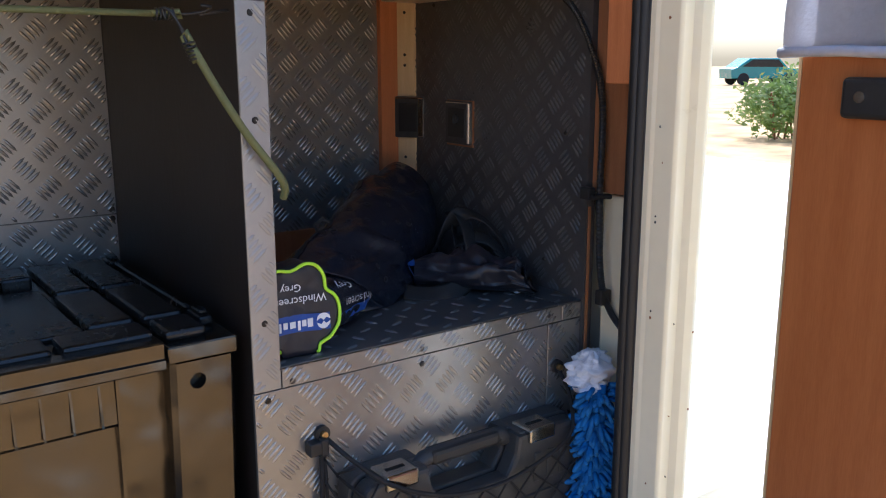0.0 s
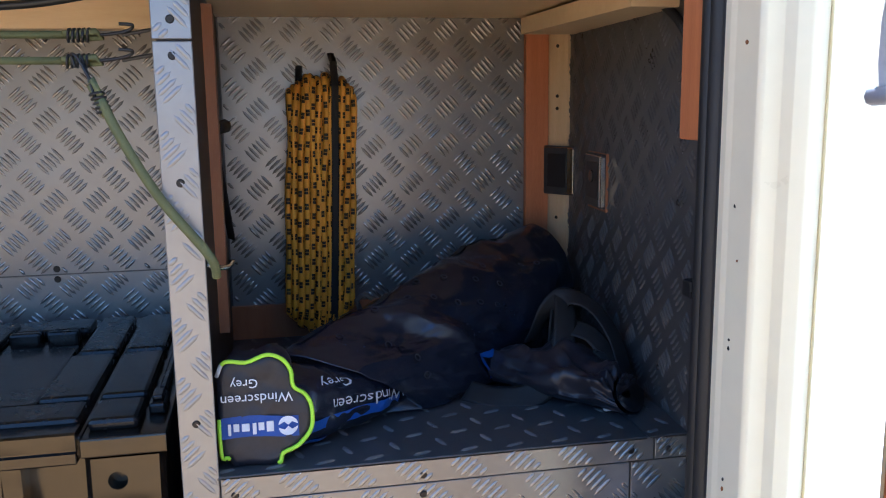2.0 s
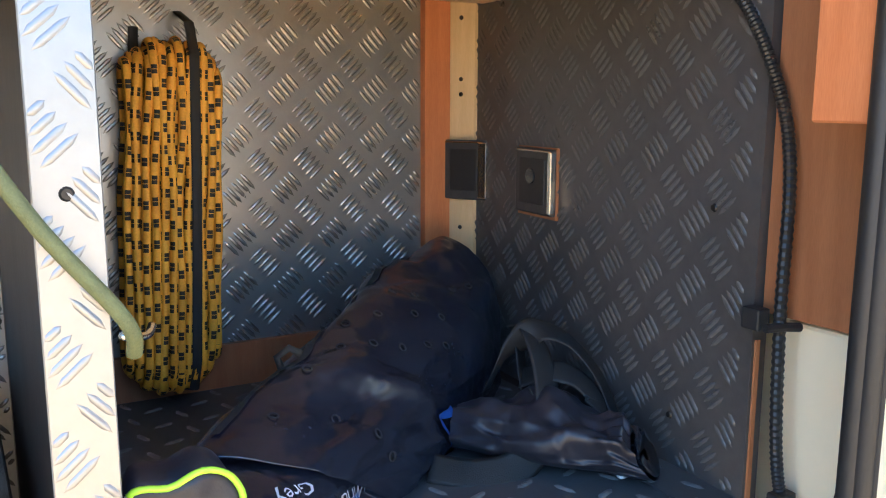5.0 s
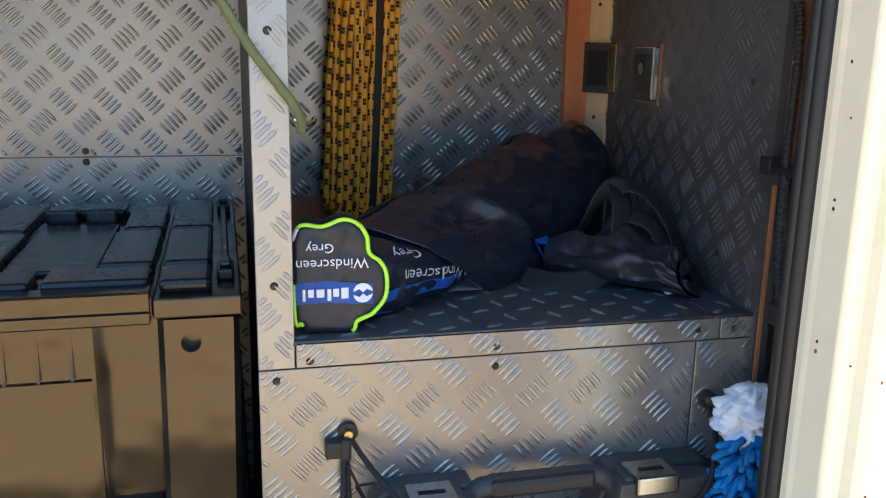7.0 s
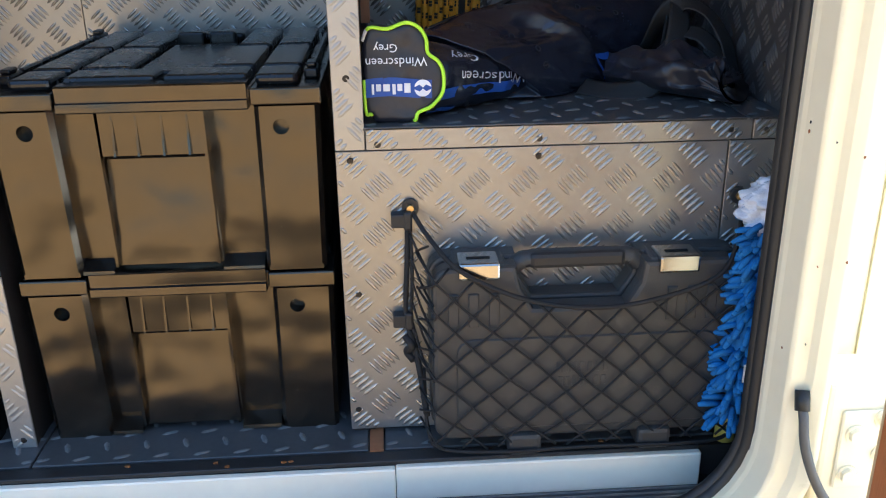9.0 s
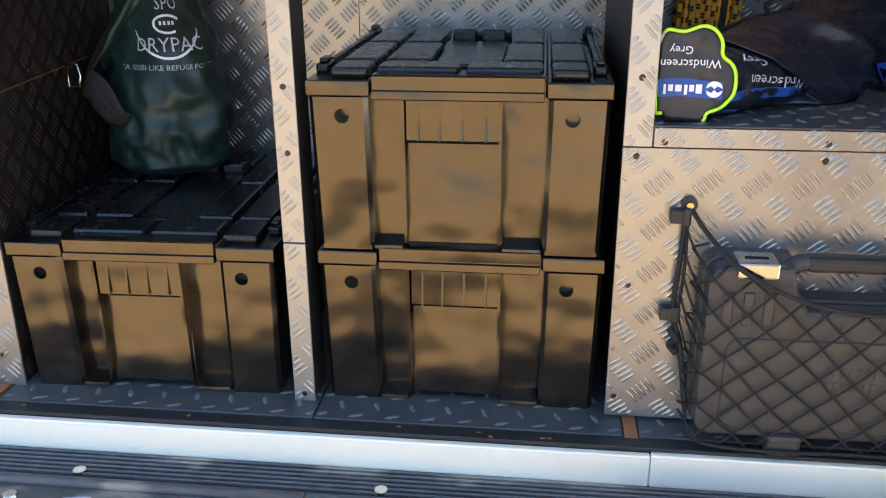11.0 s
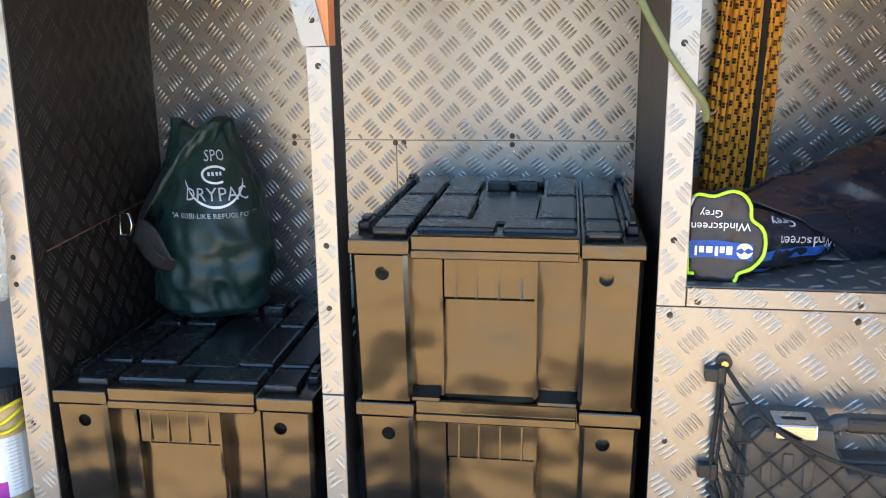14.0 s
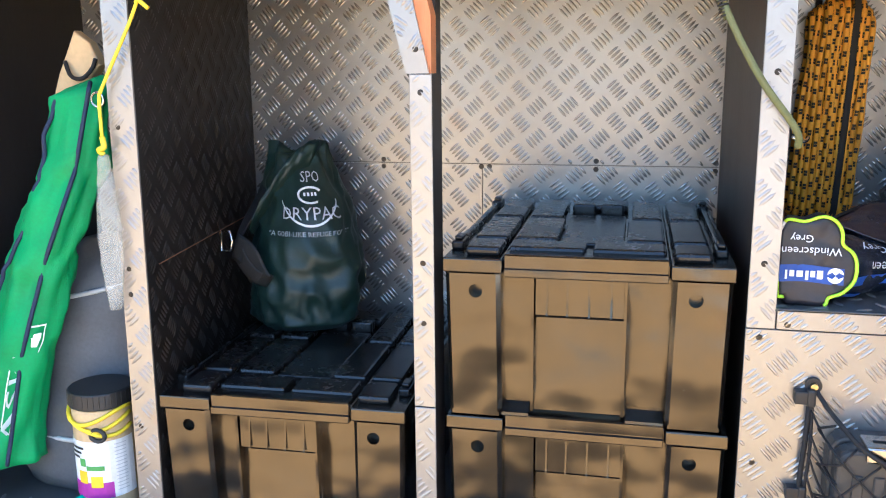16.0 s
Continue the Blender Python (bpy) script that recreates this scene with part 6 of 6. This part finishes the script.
jar = thing("jar", "clear jar of pegs with black lid and printed label", "jar")
JX, JY, JR = -0.605, 0.985, 0.049
b = bmesh.new()
cyl(b, (JX, JY, FL + 0.096), (0, 0, 1), JR, 0.190, 40, None, 0.006)
part("body", b, M_PAPERWOOD, jar, "peg-filled clear plastic body", smooth=False)
b = bmesh.new()
cyl(b, (JX, JY, FL + 0.206), (0, 0, 1), JR + 0.004, 0.028, 40, JR + 0.003, 0.003)
lid = part("lid", b, M_SEAL, jar, "black ribbed screw lid")
for k in range(36):
    a = 2 * math.pi * k / 36
    part("lid_rib", T([(JX + (JR + 0.0035) * math.cos(a), JY + (JR + 0.0035) * math.sin(a), FL + 0.195), (JX + (JR + 0.003) * math.cos(a), JY + (JR + 0.003) * math.sin(a), FL + 0.217)], 0.0012, 4), M_SEAL, lid)


def jar_patch(a0, a1, z0, z1, material, nm, off=0.0008, lab=""):
    bm = bmesh.new()
    n = 14
    g = [[bm.verts.new((JX + (JR + off) * math.cos(a0 + (a1 - a0) * i / n), JY + (JR + off) * math.sin(a0 + (a1 - a0) * i / n), FL + z)) for z in (z0, z1)] for i in range(n + 1)]
    for i in range(n):
        bm.faces.new((g[i][0], g[i + 1][0], g[i + 1][1], g[i][1]))
    return part(nm, bm, material, jar, lab)


jar_patch(FR - 1.6, FR + 1.6, 0.038, 0.138, M_TAG, "label", 0.0008, "white printed label")
jar_patch(FR - 1.0, FR + 0.75, 0.038, 0.066, M_PURPLE, "purple_band", 0.0014)
jar_patch(FR - 0.45, FR - 0.1, 0.064, 0.086, M_YELLOWPRINT, "yellow_print", 0.0018)
jar_patch(FR + 0.02, FR + 0.42, 0.058, 0.078, M_YELLOWPRINT, "yellow_print", 0.0018)
jar_patch(FR - 0.35, FR - 0.12, 0.094, 0.108, M_GREENPRINT, "green_print", 0.0018)
jar_patch(FR - 0.1, FR + 0.5, 0.088, 0.096, M_GREENPRINT, "green_print", 0.0018)
for k in range(3):
    jar_patch(FR - 0.75, FR - 0.15 - 0.1 * k, 0.124 - 0.008 * k, 0.128 - 0.008 * k, M_SEAL, "print_bar", 0.0018)
for k in range(14):
    jar_patch(FR + 0.85, FR + 1.25, 0.130 - 0.0062 * k, 0.1315 - 0.0062 * k, M_GREYPIPE, "print_bar", 0.0018)
for k in range(3):
    part("yellow_line", T([(JX + (JR + 0.004) * math.cos(a), JY + (JR + 0.004) * math.sin(a), FL + 0.160 + 0.010 * k + 0.012 * math.sin(2 * a + k)) for a in [FR - 1.5 + 3.0 * i / 16 for i in range(17)]], 0.0034, 6), M_YELLOW, jar, "yellow cord wound round the jar", smooth=True)
part("black_clip", T([(JX + 0.022 + 0.013 * math.cos(k * math.pi / 6), JY - JR - 0.002, FL + 0.152 + 0.010 * math.sin(k * math.pi / 6)) for k in range(12)], 0.0036, 6, closed=True), M_SEAL, jar, "black ring", smooth=True)

tc = thing("cord_coil", "teal green plastic cord coiled on the rubber mat", "cord")
for k in range(5):
    part("loop", T([(-0.560 + (0.034 + 0.003 * k) * math.cos(a) - 0.008 * k, 0.938 + 0.016 * math.sin(a) - 0.002 * k, FL + 0.006 + 0.007 * k + 0.004 * math.sin(a * 2 + k)) for a in [2 * math.pi * i / 24 for i in range(24)]], 0.0042, 7, closed=True), M_TEAL, tc, smooth=True)

# ---- small litter on the sill ----
lit = random.Random(3)
for i in range(9):
    x, y = lit.uniform(-0.5, 0.8), lit.uniform(0.861, 0.879)
    n = lit.randint(5, 7)
    b = bmesh.new()
    prism(b, [(x + lit.uniform(0.6, 1.0) * 0.0042 * math.cos(2 * math.pi * k / n), y + lit.uniform(0.5, 1.0) * 0.003 * math.sin(2 * math.pi * k / n)) for k in range(n)], FL - 0.0008, FL + 0.0006, 'z')
    lf = part("leaf_crumb", b, M_RUST, None, "dry brown leaf crumb on the black sill")
    tagged(lf, "", "leaf", "leaf crumbs")

# ---- far behind the door: shrubs and a parked car ----
sh_rnd = random.Random(11)
shrub = thing("shrub", "sunlit green shrub at the edge of the gravel", "shrub", (13.6, 8.6, 0), group="shrubs")


def leaf_cloud(cx, cy, cz, rx, ry, rz, n, size):
    vs, fs = [], []
    for i in range(n):
        d = Vector((sh_rnd.gauss(0, 1), sh_rnd.gauss(0, 1), sh_rnd.gauss(0, 1))).normalized() * (sh_rnd.random() ** 0.4)
        wob = 0.75 + 0.5 * noise.noise(d * 2.2)
        p = Vector((cx + d.x * rx * wob, cy + d.y * ry * wob, max(0.05, cz + d.z * rz * wob)))
        u = Vector((sh_rnd.gauss(0, 1), sh_rnd.gauss(0, 1), sh_rnd.gauss(0, 1))).normalized()
        v = u.orthogonal().normalized()
        s = size * sh_rnd.uniform(0.6, 1.3)
        k = len(vs)
        vs += [p - u * s, p + v * s * 0.4, p + u * s, p - v * s * 0.4]
        fs.append((k, k + 1, k + 2, k + 3))
    me = bpy.data.meshes.new("crown")
    me.from_pydata([tuple(q) for q in vs], [], fs)
    me.materials.append(M_LEAF)
    return me


def crown(parent, *a):
    ob = new("crown", leaf_cloud(*a))
    ob.parent = parent
    return ob


crown(shrub, 0, 0, 0.6, 1.0, 1.0, 0.75, 2600, 0.07)
for k in range(5):
    part("stem", T([(0.1 * k - 0.2, 0.1 * math.sin(k), 0), (0.2 * k - 0.4, 0.2 * math.sin(k * 2), 0.8)], 0.02, 6), M_ORANGEDARK, shrub)
for x, y, s in ((15.2, 7.6, 0.9), (17.0, 8.2, 1.1), (16.2, 5.6, 1.0)):
    copy_thing(shrub, pose(x, y, 0, 0, 0, 60 * s))
tree = thing("tree", "leafy roadside tree in full sun", "tree", (31, 15.5, 0), group="trees")
part("trunk", T([(0, 0, 0), (0.05, 0, 1.5), (0, 0.1, 3.2)], lambda q: 0.16 - 0.08 * q, 10), M_ORANGEDARK, tree)
for k in range(5):
    a = k * 1.26
    part("limb", T([(0, 0.05, 2.2), (0.8 * math.cos(a), 0.8 * math.sin(a), 3.2), (1.4 * math.cos(a), 1.4 * math.sin(a), 4.0)], lambda q: 0.06 - 0.04 * q, 6), M_ORANGEDARK, tree)
crown(tree, 0, 0, 4.0, 2.0, 2.0, 1.9, 5000, 0.13)
copy_thing(tree, pose(23, 9.0, 0, 0, 0, 100))
car = thing("car", "teal parked car beyond the shrubs", "car", (42, 28.2, 0))
part("body", prism(bmesh.new(), [(-1.9, 0.35), (1.9, 0.35), (1.95, 0.8), (1.2, 0.92), (0.7, 1.42), (-0.9, 1.42), (-1.6, 0.95), (-1.95, 0.85)], -0.8, 0.8, 'y', 0.05, 2), M_CARPAINT, car)
for s in (-0.81, 0.81):
    part("window", prism(bmesh.new(), [(1.0, 0.95), (0.62, 1.34), (-0.8, 1.34), (-1.35, 0.97)], s - 0.01, s + 0.01, 'y'), M_GLASSDARK, car)
    for x in (-1.25, 1.25):
        b = bmesh.new()
        cyl(b, (x, s * 0.92, 0.32), (0, 1, 0), 0.32, 0.2, 24, None, 0.03)
        part("wheel", b, M_TYRE, car)
car.rotation_euler = (0, 0, radians(-30))
